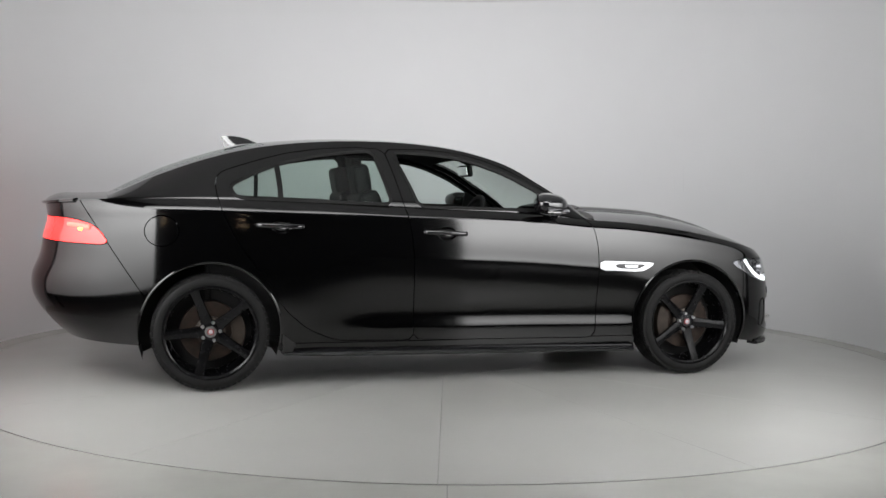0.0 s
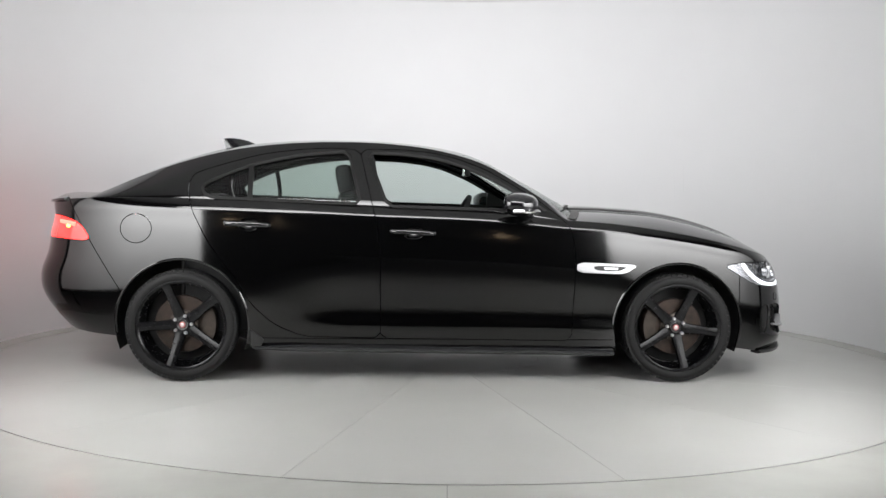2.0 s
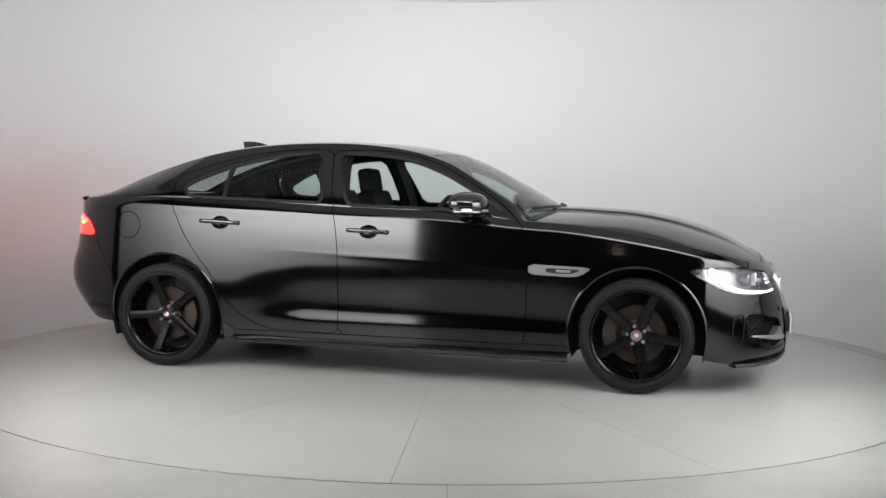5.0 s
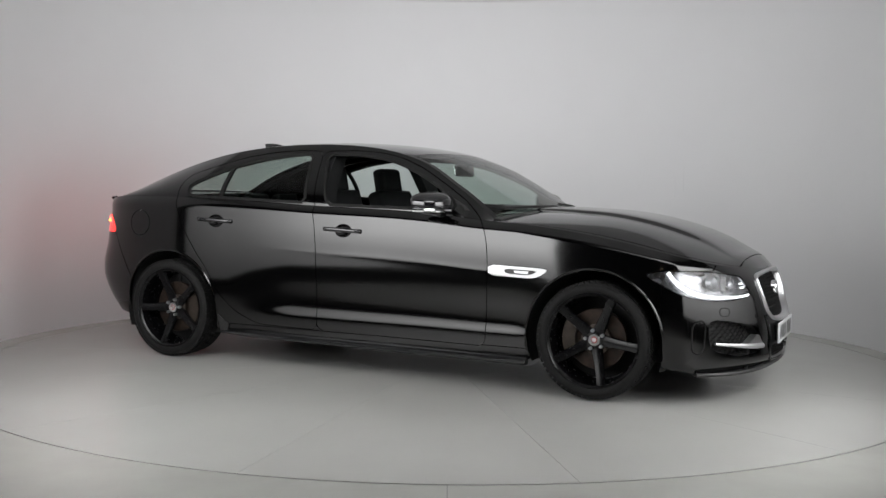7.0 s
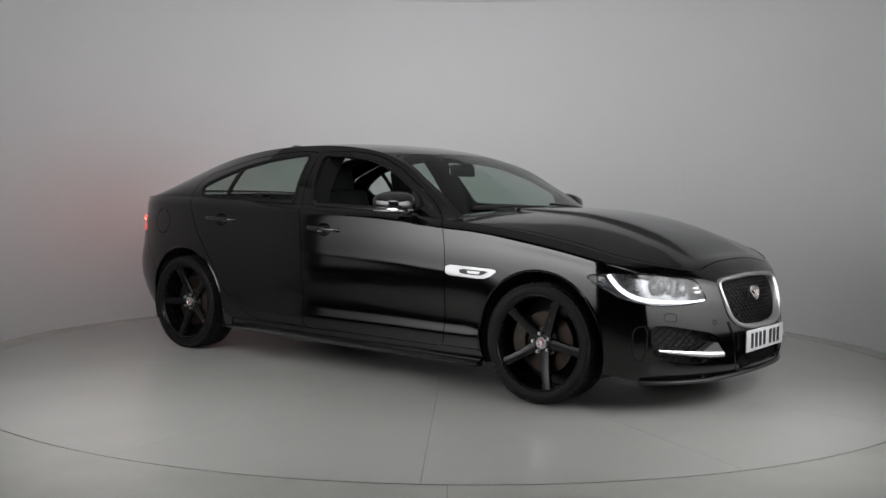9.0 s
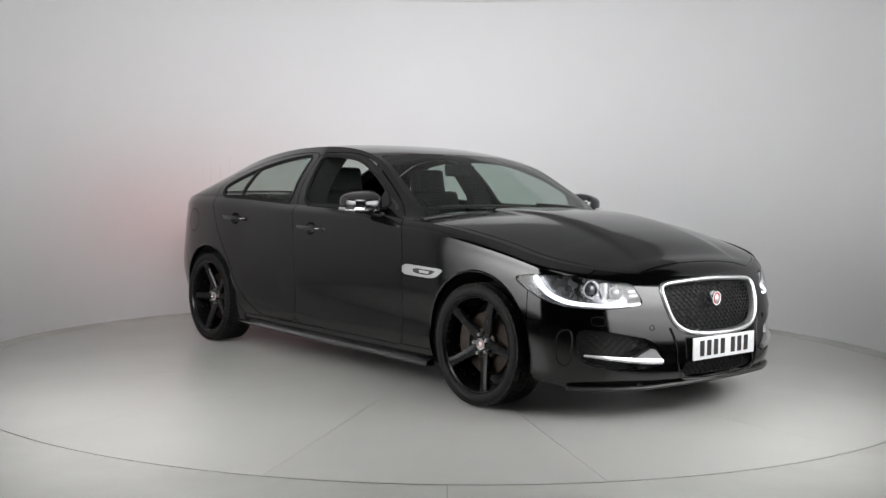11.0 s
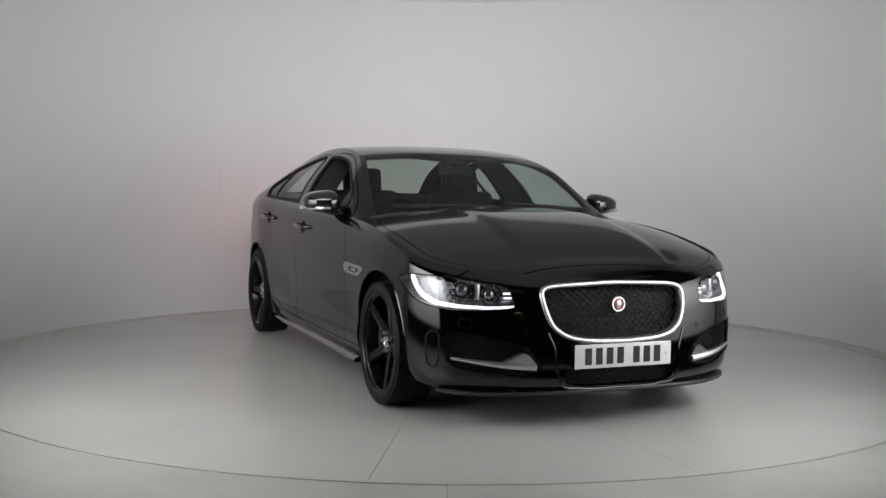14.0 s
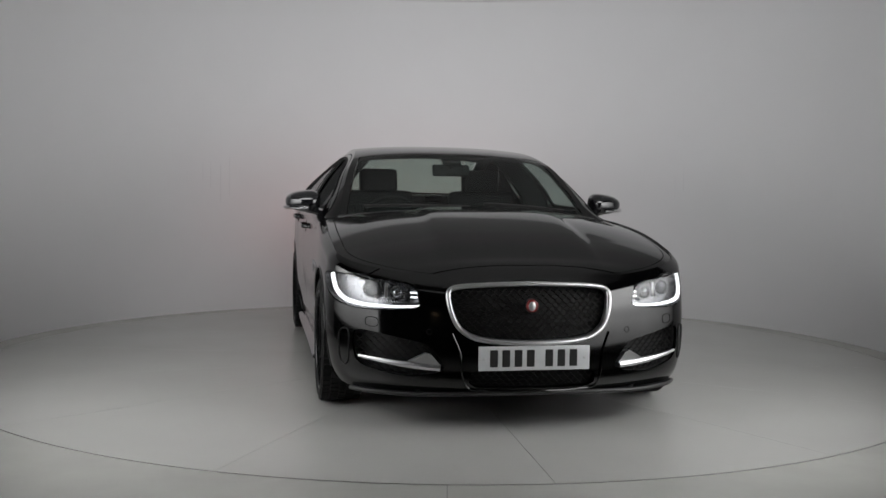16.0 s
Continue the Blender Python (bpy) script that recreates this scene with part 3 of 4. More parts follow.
def panels():
    low = lower_sheet()
    for cx in (BASE, -BASE):
        low = low.keep_high(disc(cx, HUB_Z, ARCH_R, ARCH_R))
    made = {}
    made["headlamp"], low = take(low, lambda v, f=XZ(HEADLAMP): np.maximum(f(v), (0.495 + 0.35 * (v[:, 2] - 0.55)) - np.abs(v[:, 1])))
    made["tail"], low = take(low, XZ(TAIL_LAMP, 1))
    _, low = low.cut(YZ(GRILLE))
    _, low = low.cut(YZ(LOW_GRILLE))
    made["fog"], low = low.cut(YZ(FOG))
    made["front_door"], low = take(low, XZ(FRONT_DOOR, 1))
    made["rear_door"], low = take(low, XZ(REAR_DOOR, 1))
    made["flap"], low = take(low, disc(-1.67, 0.862, 0.088, 0.082))
    for key, cx, cz in (("front_door", -0.115, 0.852), ("rear_door", -1.045, 0.888)):
        made[key + "_cup"], made[key] = made[key].cut(disc(cx, cz, 0.058, 0.04))
    # front bumper and fender, rear bumper and quarter
    made["front_bumper"], low = take(low, lambda v: np.maximum(1.775 - v[:, 0], np.minimum((v[:, 2] - 0.70) * 0.9, 2.0 - v[:, 0])))
    made["rear_bumper"], low = take(low, lambda v: np.maximum(v[:, 0] + 1.70, (v[:, 2] - 0.786 - (v[:, 0] + 1.94) * -1.517) * 0.55))
    made["sill"], low = take(low, lambda v: np.maximum(np.maximum(v[:, 0] - 1.06, -1.06 - v[:, 0]), v[:, 2] - 0.246))
    made["fender"], made["quarter"] = low.cut(lambda v: 0.2 - v[:, 0])
    # upper flank
    xs = [0.80 - 2.75 * i / 150 for i in range(151)]
    up = grid(xs, list(np.linspace(0, 1, 34)), glass_side, True)
    for key, door, light in (("front", FRONT_DOOR, FRONT_LIGHT), ("rear", REAR_DOOR, REAR_LIGHT)):
        d, up = take(up, XZ(door, 1))
        made[key + "_glass"], d = d.cut(XZ(light, 1))
        made[key + "_frame"] = d
    made["upper"] = up
    # roof
    us = [0.80 - 2.75 * i / 120 for i in range(121)]
    top = grid(us, list(np.linspace(0, 1, 40)), roof_point, False)
    made["screen"], top = take(top, lambda v: np.maximum(0.17 - v[:, 3], (v[:, 4] - 0.94) * 0.7))
    made["rear_screen"], top = take(top, lambda v: np.maximum(np.maximum(v[:, 3] + 1.10, -1.90 - v[:, 3]), (v[:, 4] - 0.86) * 0.7))
    made["roof"] = top
    bon = deck_sheet(bonnet_z, nose_path, 110, True)
    made["bonnet"], made["fender_top"] = take(bon, lambda v: np.maximum((0.055 - v[:, 4]) * 0.8, v[:, 0] - 2.085))
    made["boot"] = deck_sheet(boot_z, tail_path, 50, True)
    return made


P = panels()
for nm in ("front", "rear"):
    P[nm + "_door"] = P[nm + "_door"].plus(P[nm + "_frame"])


def two_sided(name, key, material, label="", rim=0.014):
    P[key].make(name, material, car, label, rim)
    P[key].flipped().make(name, material, car, label, rim)


for nm in ("front_door", "rear_door", "fender", "quarter", "sill"):
    two_sided({"quarter": "rear_quarter_panel", "sill": "side_sill"}.get(nm, nm), nm, PAINT)
two_sided("upper_frame", "upper", PAINT)
two_sided("fuel_flap", "flap", PAINT)
for nm in ("front_bumper", "rear_bumper", "bonnet", "fender_top", "boot", "roof"):
    P[nm].both().make({"boot": "boot_lid", "fender_top": "fender_crown"}.get(nm, nm), PAINT, car)
P["screen"].both().make("windscreen", GLASS, car, "clear greenish windscreen glass", 0)
P["rear_screen"].both().make("rear_window", GLASS, car, "clear greenish rear window glass", 0)
P["rear_glass"].moved(-0.008).make("rear_side_window", SIDEGLASS, car, "closed greenish side window", 0)
P["rear_glass"].flipped().moved(-0.008).make("rear_side_window", SIDEGLASS, car, "closed greenish side window", 0)
P["front_glass"].flipped().moved(-0.008).make("front_side_window", SIDEGLASS, car, "closed greenish side window", 0)
two_sided("tail_lamp", "tail", TAIL, "lit red tail lamp")
P["tail"].moved(-0.03).make("tail_lamp_housing", DARK, car, "", -0.026)
P["tail"].flipped().moved(-0.03).make("tail_lamp_housing", DARK, car, "", -0.026)


# ---- wheels ----
TYRE_R, RIM_R = 0.313, 0.255


def tyre_mesh():
    prof = [(0.243, 0.085), (0.25, 0.098), (0.262, 0.106), (0.282, 0.108), (0.296, 0.101), (0.303, 0.089), (0.306, 0.075), (0.307, 0.04), (0.307, -0.04), (0.306, -0.075), (0.303, -0.089), (0.296, -0.101), (0.27, -0.106), (0.25, -0.098), (0.243, -0.085)]
    bm = lathe([(r, -y) for r, y in prof], 96)
    return bm


def tread_mesh():
    bm = bmesh.new()
    n = 60
    for i in range(n):
        for k, (y0, y1) in enumerate(((-0.1, -0.066), (-0.058, -0.02), (-0.014, 0.014), (0.02, 0.058), (0.066, 0.1))):
            a = 2 * math.pi * (i + (0.5 if k % 2 else 0)) / n
            tmp = bmesh.new()
            e = 0.003 if k in (0, 4) else 0.0
            box(tmp, -0.0135, 0.0135, y0, y1, 0.294, TYRE_R - e)
            bmesh.ops.rotate(tmp, verts=tmp.verts, matrix=Matrix.Rotation(a, 3, "Y"), cent=(0, 0, 0))
            me = bpy.data.meshes.new("tmp")
            tmp.to_mesh(me)
            bm.from_mesh(me)
            bpy.data.meshes.remove(me)
            tmp.free()
    return bm


def spoke_mesh(angle):
    """One broad tapered spoke, from the hub out to the rim, raised along its middle."""
    bm = bmesh.new()
    rows = []
    for r, w, y, d in ((0.045, 0.037, -0.048, 0.03), (0.08, 0.031, -0.052, 0.034), (0.13, 0.027, -0.062, 0.032), (0.19, 0.0255, -0.075, 0.03), (0.236, 0.029, -0.085, 0.028), (0.247, 0.036, -0.086, 0.024)):
        prof = [(-w, y + 0.012), (-w * 0.8, y + 0.001), (-w * 0.2, y - 0.002), (w * 0.2, y - 0.002), (w * 0.8, y + 0.001), (w, y + 0.012), (w * 0.8, y + d), (-w * 0.8, y + d)]
        rows.append([bm.verts.new((a, b, r)) for a, b in prof])
    for p, q in zip(rows, rows[1:]):
        for j in range(8):
            bm.faces.new((p[j], p[(j + 1) % 8], q[(j + 1) % 8], q[j]))
    bm.faces.new(rows[0]), bm.faces.new(rows[-1][::-1])
    bmesh.ops.rotate(bm, verts=bm.verts, matrix=Matrix.Rotation(radians(90 - angle), 3, "Y"), cent=(0, 0, 0))
    return bm


def wheel(x, side, first):
    """A wheel whose face looks to -y; on the left side it is turned round."""
    hub = new("wheel")
    hub.parent = car
    hub.matrix_basis = pose(x, side * 0.812, HUB_Z, 0, 0, 0 if side < 0 else 180)
    part("tyre", tyre_mesh(), RUBBER, hub, "black rubber tyre with worn tread")
    part("tread", tread_mesh(), RUBBER, hub, smooth=False)
    part("rim", lathe([(0.243, -0.098), (0.2475, -0.104), (0.2545, -0.104), (0.2545, -0.097), (0.247, -0.092), (0.2375, -0.085), (0.232, -0.06), (0.222, 0.0), (0.222, 0.08), (0.243, 0.095)], 96), RIM, hub, "gloss black five-spoke alloy rim")
    for k in range(5):
        part("spoke", spoke_mesh(first + 72 * k), RIM, hub)
    part("hub_face", lathe([(0.0, -0.05), (0.045, -0.05), (0.06, -0.046), (0.066, -0.03), (0.066, 0.02)], 40), RIM, hub)
    part("cap_ring", lathe([(0.016, -0.0595), (0.018, -0.062), (0.031, -0.062), (0.034, -0.055), (0.034, -0.048)], 32), CHROME, hub, "chrome centre cap ring")
    part("centre_cap", lathe([(0.0, -0.061), (0.012, -0.0605), (0.0165, -0.0595)], 24), REDCAP, hub, "red centre cap")
    bm = bmesh.new()
    bmesh.ops.create_icosphere(bm, subdivisions=2, radius=0.0115, matrix=Matrix.Translation((0, -0.061, 0)) @ Matrix.Diagonal((1.1, 0.4, 1.1, 1)))
    part("cap_emblem", bm, SILVER, hub)
    for k in range(5):
        a = radians(first + 36 + 72 * k)
        bm = bmesh.new()
        bmesh.ops.create_cone(bm, cap_ends=True, segments=6, radius1=0.0105, radius2=0.0085, depth=0.022, matrix=pose(0.05 * math.cos(a), -0.056, 0.05 * math.sin(a), 90))
        part("wheel_nut", bm, SILVER, hub, "chrome wheel nut", smooth=False)
    part("brake_disc", lathe([(0.07, -0.012), (0.16, -0.012), (0.163, -0.008), (0.163, 0.012), (0.07, 0.012)], 56), DISC, hub, "rust-tinged steel brake disc")
    part("disc_bell", lathe([(0.0, -0.04), (0.072, -0.04), (0.08, -0.034), (0.08, 0.0)], 40), CALIPER, hub)
    bm = bmesh.new()
    a0 = -0.55 if x < 0 else math.pi - 0.55
    rows = []
    for i in range(9):
        a = a0 + 1.1 * i / 8
        c, s = math.cos(a), math.sin(a)
        rows.append([bm.verts.new((r * c, y, r * s)) for r, y in ((0.115, -0.035), (0.185, -0.035), (0.19, -0.02), (0.19, 0.05), (0.115, 0.05))])
    for p, q in zip(rows, rows[1:]):
        for j in range(5):
            bm.faces.new((p[j], p[(j + 1) % 5], q[(j + 1) % 5], q[j]))
    bm.faces.new(rows[0][::-1]), bm.faces.new(rows[-1])
    part("brake_caliper", bm, CALIPER, hub)
    bm = bmesh.new()
    bmesh.ops.create_cone(bm, cap_ends=True, segments=48, radius1=0.22, radius2=0.22, depth=0.01, matrix=pose(0, 0.075, 0, 90))
    part("back_plate", bm, DARK, hub)
    return hub


for x, side, first in ((-BASE, -1, 39), (BASE, -1, 66), (-BASE, 1, 20), (BASE, 1, 50)):
    wheel(x, side, first)


# ---- wheel wells and floor pan ----
def well(x, side):
    bm = bmesh.new()
    rows = []
    for i in range(25):
        a = radians(-22 + 224 * i / 24)
        c, s = math.cos(a), math.sin(a)
        rows.append([bm.verts.new((x + r * c, side * y, max(HUB_Z + r * s, 0.17))) for r, y in ((ARCH_R + 0.004, 0.872), (ARCH_R + 0.012, 0.8), (ARCH_R + 0.012, 0.56), (0.05, 0.55))])
    for p, q in zip(rows, rows[1:]):
        for j in range(3):
            bm.faces.new((p[j], p[j + 1], q[j + 1], q[j]))
    return part("wheel_well", bm, DARK, car, "black wheel arch liner")


for x in (BASE, -BASE):
    for s in (-1, 1):
        well(x, s)
bm = bmesh.new()
box(bm, -1.03, 1.03, -0.84, 0.84, 0.17, 0.23, 0.02)
box(bm, -2.1, -1.03, -0.53, 0.53, 0.26, 0.36, 0.02)
box(bm, 1.03, 2.15, -0.53, 0.53, 0.17, 0.28, 0.02)
box(bm, 1.8, 2.0, -0.55, 0.55, 0.2, 0.24, 0.01)
part("floor_pan", bm, DARK, car, "dark underbody floor pan")


# ---- lamps ----
def flank_point(x, z, out=0.0, side=-1):
    return Vector((x, side * (side_y(x, z) + out), z))


def nose_point(y, z, out=0.0):
    return Vector((front_x(y, z) + out, y, z))


def smooth_path(pts, n=24):
    """Points in even steps along a smooth curve through a few."""
    p = np.array([tuple(q) for q in pts], float)
    k = np.concatenate([[0], np.cumsum(np.linalg.norm(np.diff(p, axis=0), axis=1))])
    fs = [spline(list(zip(k, p[:, i]))) for i in range(3)]
    return [Vector([float(f(t)) for f in fs]) for t in np.linspace(0, k[-1], n)]


def mirror_bm(bm):
    for v in bm.verts:
        v.co.y *= -1
    bmesh.ops.reverse_faces(bm, faces=bm.faces)
    return bm


def ball(bm, c, rx, ry, rz, seg=24):
    bmesh.ops.create_uvsphere(bm, u_segments=seg, v_segments=seg // 2, radius=1, matrix=Matrix.Translation(c) @ Matrix.Diagonal((rx, ry, rz, 1)))
    return bm


def tube(p, axis, r0, r1, depth, seg=32):
    """A short open ring round an axis, with a thick wall."""
    bm = lathe([(r1, 0), (r0, 0), (r0, depth), (r1, depth)], seg, closed=True)
    q = Vector((0, 1, 0)).rotation_difference(Vector(axis).normalized())
    bmesh.ops.transform(bm, matrix=Matrix.Translation(p) @ q.to_matrix().to_4x4(), verts=bm.verts)
    return bm


def headlamp(side):
    piece = P["headlamp"] if side < 0 else P["headlamp"].flipped()
    lamp = new("headlamp")
    lamp.parent = car
    lamp["label"] = "lit headlamp with a white running light strip"
    piece.make("lens", LENS, lamp, "clear lamp cover", 0)
    piece.moved(-0.062).make("housing", LAMPIN, lamp, "silver lamp housing", -0.058)
    pts = [(1.80, 0.692), (1.825, 0.66), (1.87, 0.616), (1.93, 0.584), (2.0, 0.568), (2.06, 0.563), (2.11, 0.562), (2.142, 0.567)]
    path = smooth_path([flank_point(x, z, -0.016) for x, z in pts], 40)
    sc = [float(spline([(0, 1.4), (0.3, 1.4), (0.5, 1.1), (0.75, 0.8), (1, 0.7)])(i / 39)) for i in range(40)]
    bm = sweep(path, circle(0.0068, 8, 1.1, 0.8), (0.5, -0.6, 0.3), False, sc)
    part("running_light", bm if side < 0 else mirror_bm(bm), DRL, lamp, "lit white light strip")
    for y, z, r in ((-0.705, 0.636, 0.036), (-0.595, 0.618, 0.031)):
        c = nose_point(y, z, -0.055)
        c.y *= -side
        ax = Vector((1, side * 0.28, 0.0))
        part("projector_ring", tube(c - ax * 0.01, ax, r, r * 1.2, 0.03), LAMPIN, lamp, "silver projector ring")
        bm = bmesh.new()
        ball(bm, c, r * 0.9, r * 0.98, r * 0.98)
        part("projector_lens", bm, LAMPDARK if r > 0.033 else LAMPIN, lamp, "round projector lens")
    bm = bmesh.new()
    q = nose_point(-0.648, 0.63, -0.035)
    box(bm, q.x - 0.02, q.x + 0.008, q.y - 0.007, q.y + 0.007, 0.595, 0.665, 0.004)
    part("divider", bm if side < 0 else mirror_bm(bm), SILVER, lamp)
    for z in (0.605, 0.625):
        q0, q1 = nose_point(-0.545, z, -0.02), nose_point(-0.515, z, -0.02)
        bm = sweep([q0, q1], circle(0.004, 6), (0, 0, 1))
        part("light_dash", bm if side < 0 else mirror_bm(bm), DRL, lamp)


for s in (-1, 1):
    headlamp(s)


def tail_core(side):
    path = smooth_path([flank_point(x, z, 0.004) for x, z in ((-2.16, 0.89), (-2.1, 0.885), (-2.04, 0.876))], 10)
    bm = sweep(path, circle(0.012, 8, 1, 0.5), (0, -1, 0))
    part("tail_lamp_strip", bm if side < 0 else mirror_bm(bm), TAILHOT, car, "bright lit strip of the tail lamp")
    bm = bmesh.new()
    ball(bm, flank_point(-2.085, 0.866, 0.003), 0.016, 0.006, 0.01, 16)
    part("indicator_bulb", bm if side < 0 else mirror_bm(bm), AMBER, car, "small amber bulb")


for s in (-1, 1):
    tail_core(s)


# ---- front grilles, badge and plate ----
def lattice(outline, dy, dz, depth, r, mirrored=False):
    """Zigzag wires that meet in diamonds, held inside an outline of the front view."""
    p = rounded(outline, 2)
    bm = bmesh.new()
    y0, y1, z0, z1 = p[:, 0].min(), p[:, 0].max(), p[:, 1].min(), p[:, 1].max()
    k = 0
    z = z0 - dz
    while z < z1 + dz:
        run = []
        n = int((y1 - y0) / (dy / 2)) + 2
        for i in range(n + 1):
            y = y0 + i * dy / 2
            zz = z + (dz * 0.36 if (i + k) % 2 else -dz * 0.36)
            if sdist(p, np.array([y]), np.array([zz]))[0] < 0.004:
                run.append(nose_point(y, zz, -depth))
            else:
                if len(run) > 1:
                    wire(bm, run, r)
                run = []
        if len(run) > 1:
            wire(bm, run, r)
        z += dz
        k += 1
    return bm


def wire(bm, run, r):
    prof = [(-r, -r), (r, -r), (r * 0.7, r), (-r * 0.7, r)]
    one = sweep(run, prof, (1, 0, 0))
    me = bpy.data.meshes.new("wire")
    one.to_mesh(me)
    one.free()
    bm.from_mesh(me)
    bpy.data.meshes.remove(me)


def backing(outline, depth, name, parent):
    p = rounded(outline, 2)
    c = p.mean(0)
    bm = bmesh.new()
    rings = []
    for k, d in ((1.01, 0.004), (1.0, depth), (0.5, depth), (0.02, depth)):
        rings.append([bm.verts.new(nose_point(c[0] + (y - c[0]) * k, c[1] + (z - c[1]) * k, -d)) for y, z in p])
    for a, b in zip(rings, rings[1:]):
        for i in range(len(a)):
            j = (i + 1) % len(a)
            bm.faces.new((a[i], a[j], b[j], b[i]))
    return part(name, bm, DARK, parent)


grille = new("radiator_grille")
grille.parent = car
grille["label"] = "black mesh grille in a chrome frame"
frame_path = [nose_point(y, z, 0.004) for y, z in rounded(GRILLE, 2)]
prof = [(-0.011, -0.02), (-0.012, 0.0), (-0.007, 0.008), (0.004, 0.008), (0.012, -0.004), (0.013, -0.03)]
part("grille_frame", sweep(frame_path, prof, (1, 0, 0), True), SILVER, grille, "satin chrome grille frame", angle=75)
part("grille_mesh", lattice(GRILLE, 0.036, 0.0175, 0.035, 0.0032), MESH, grille, "gloss black diamond mesh", angle=30)
backing(GRILLE, 0.075, "grille_backing", grille)
part("lower_mesh", lattice(LOW_GRILLE, 0.036, 0.0175, 0.03, 0.003), MESH, grille, "gloss black diamond mesh", angle=30)
backing(LOW_GRILLE, 0.06, "lower_backing", grille)

badge = new("badge")
badge.parent = car
badge["label"] = "round red badge with a chrome rim"
bq = Matrix.Translation((2.206, 0.0, 0.573)) @ pose(0, 0, 0, 0, 0, 90)
for nm, prof, mt in (("rim", [(0.027, -0.004), (0.029, -0.010), (0.035, -0.010), (0.038, -0.002), (0.038, 0.02)], CHROME), ("face", [(0.0, -0.009), (0.018, -0.008), (0.028, -0.005)], REDCAP)):
    bm = lathe(prof, 40)
    bmesh.ops.transform(bm, matrix=bq, verts=bm.verts)
    part(nm, bm, mt, badge)
bm = bmesh.new()
ball(bm, (2.215, 0.0, 0.571), 0.006, 0.017, 0.022, 20)
part("emblem", bm, SILVER, badge, "plain silver emblem")

plate = new("number_plate")
plate.parent = car
plate.matrix_basis = pose(2.268, 0, 0.342, 0, 0, 0)
plate["label"] = "white number plate with dark bars"
bm = bmesh.new()
box(bm, -0.006, 0.002, -0.26, 0.26, -0.0555, 0.0555, 0.003)
part("plate_board", bm, PLATE, plate)
bm = bmesh.new()
box(bm, -0.05, -0.007, -0.22, 0.22, -0.045, 0.04, 0.006)
part("plate_holder", bm, SATIN, plate)
y = -0.208
for k in range(7):
    bm = bmesh.new()
    w = 0.036
    box(bm, 0.002, 0.0032, y, y + w, -0.0385, 0.0385, 0.001, 1)
    part("plate_bar", bm, INK, plate, smooth=False)
    y += 0.057 + (0.03 if k == 3 else 0)
for yy in (-0.235, 0.235):
    bm = bmesh.new()
    ball(bm, (0.003, yy, 0.0), 0.002, 0.007, 0.007, 16)
    part("plate_screw", bm, SILVER, plate)


# ---- bumper intakes, blades, lip ----
def fog(side):
    piece = P["fog"] if side < 0 else P["fog"].flipped()
    box_ = new("bumper_intake")
    box_.parent = car
    box_["label"] = "black bumper intake with a bright blade"
    piece.moved(-0.075).make("recess", SATIN, box_, "satin black recess", -0.073)
    bm = lattice(FOG, 0.036, 0.0175, 0.04, 0.003)
    part("intake_mesh", bm if side < 0 else mirror_bm(bm), MESH, box_, angle=30)
    pts = [(-0.775, 0.330), (-0.70, 0.320), (-0.60, 0.308), (-0.50, 0.298), (-0.425, 0.294)]
    path = smooth_path([nose_point(y, z, 0.008) for y, z in pts], 24)
    sc = [0.6 + 0.8 * min(1, i / 14) for i in range(24)]
    bm = sweep(path, [(-0.008, -0.02), (-0.009, 0.004), (0, 0.008), (0.009, 0.004), (0.008, -0.02)], (1, 0, 0), False, sc)
    blade = part("blade", bm if side < 0 else mirror_bm(bm), SILVER, box_, "satin silver blade")
    bm = bmesh.new()
    tri = [(-0.56, 0.318), (-0.485, 0.358), (-0.46, 0.352), (-0.42, 0.303)]
    fr = [bm.verts.new(nose_point(y, z, 0.006)) for y, z in tri]
    bk = [bm.verts.new(nose_point(y, z, -0.03)) for y, z in tri]
    bm.faces.new(fr), bm.faces.new(bk[::-1])
    for i in range(4):
        bm.faces.new((fr[i], bk[i], bk[(i + 1) % 4], fr[(i + 1) % 4]))
    part("fin", bm if side < 0 else mirror_bm(bm), SILVER, box_, smooth=False)
    # outer air slot, washer cover and parking sensor
    ring = rounded([(-0.858, 0.44), (-0.852, 0.29), (-0.815, 0.275), (-0.812, 0.455)], 2)
    bm = sweep([nose_point(y, z, 0.0005) for y, z in ring], circle(0.0045, 6), (1, 0, 0), True)
    part("air_slot_edge", bm if side < 0 else mirror_bm(bm), SEAL, box_)
    sq = rounded([(-0.745, 0.512), (-0.745, 0.47), (-0.69, 0.468), (-0.69, 0.51)], 2)
    bm = sweep([nose_point(y, z, 0.0005) for y, z in sq], circle(0.0016, 6), (1, 0, 0), True)
    part("washer_seam", bm if side < 0 else mirror_bm(bm), SEAL, car)
    c = nose_point(-0.47, 0.455, 0.0)
    bm = sweep([nose_point(-0.47 + 0.012 * math.cos(a * 0.3927), 0.455 + 0.012 * math.sin(a * 0.3927), 0.0005) for a in range(16)], circle(0.0014, 6), (1, 0, 0), True)
    part("parking_sensor", bm if side < 0 else mirror_bm(bm), SEAL, car)


for s in (-1, 1):
    fog(s)

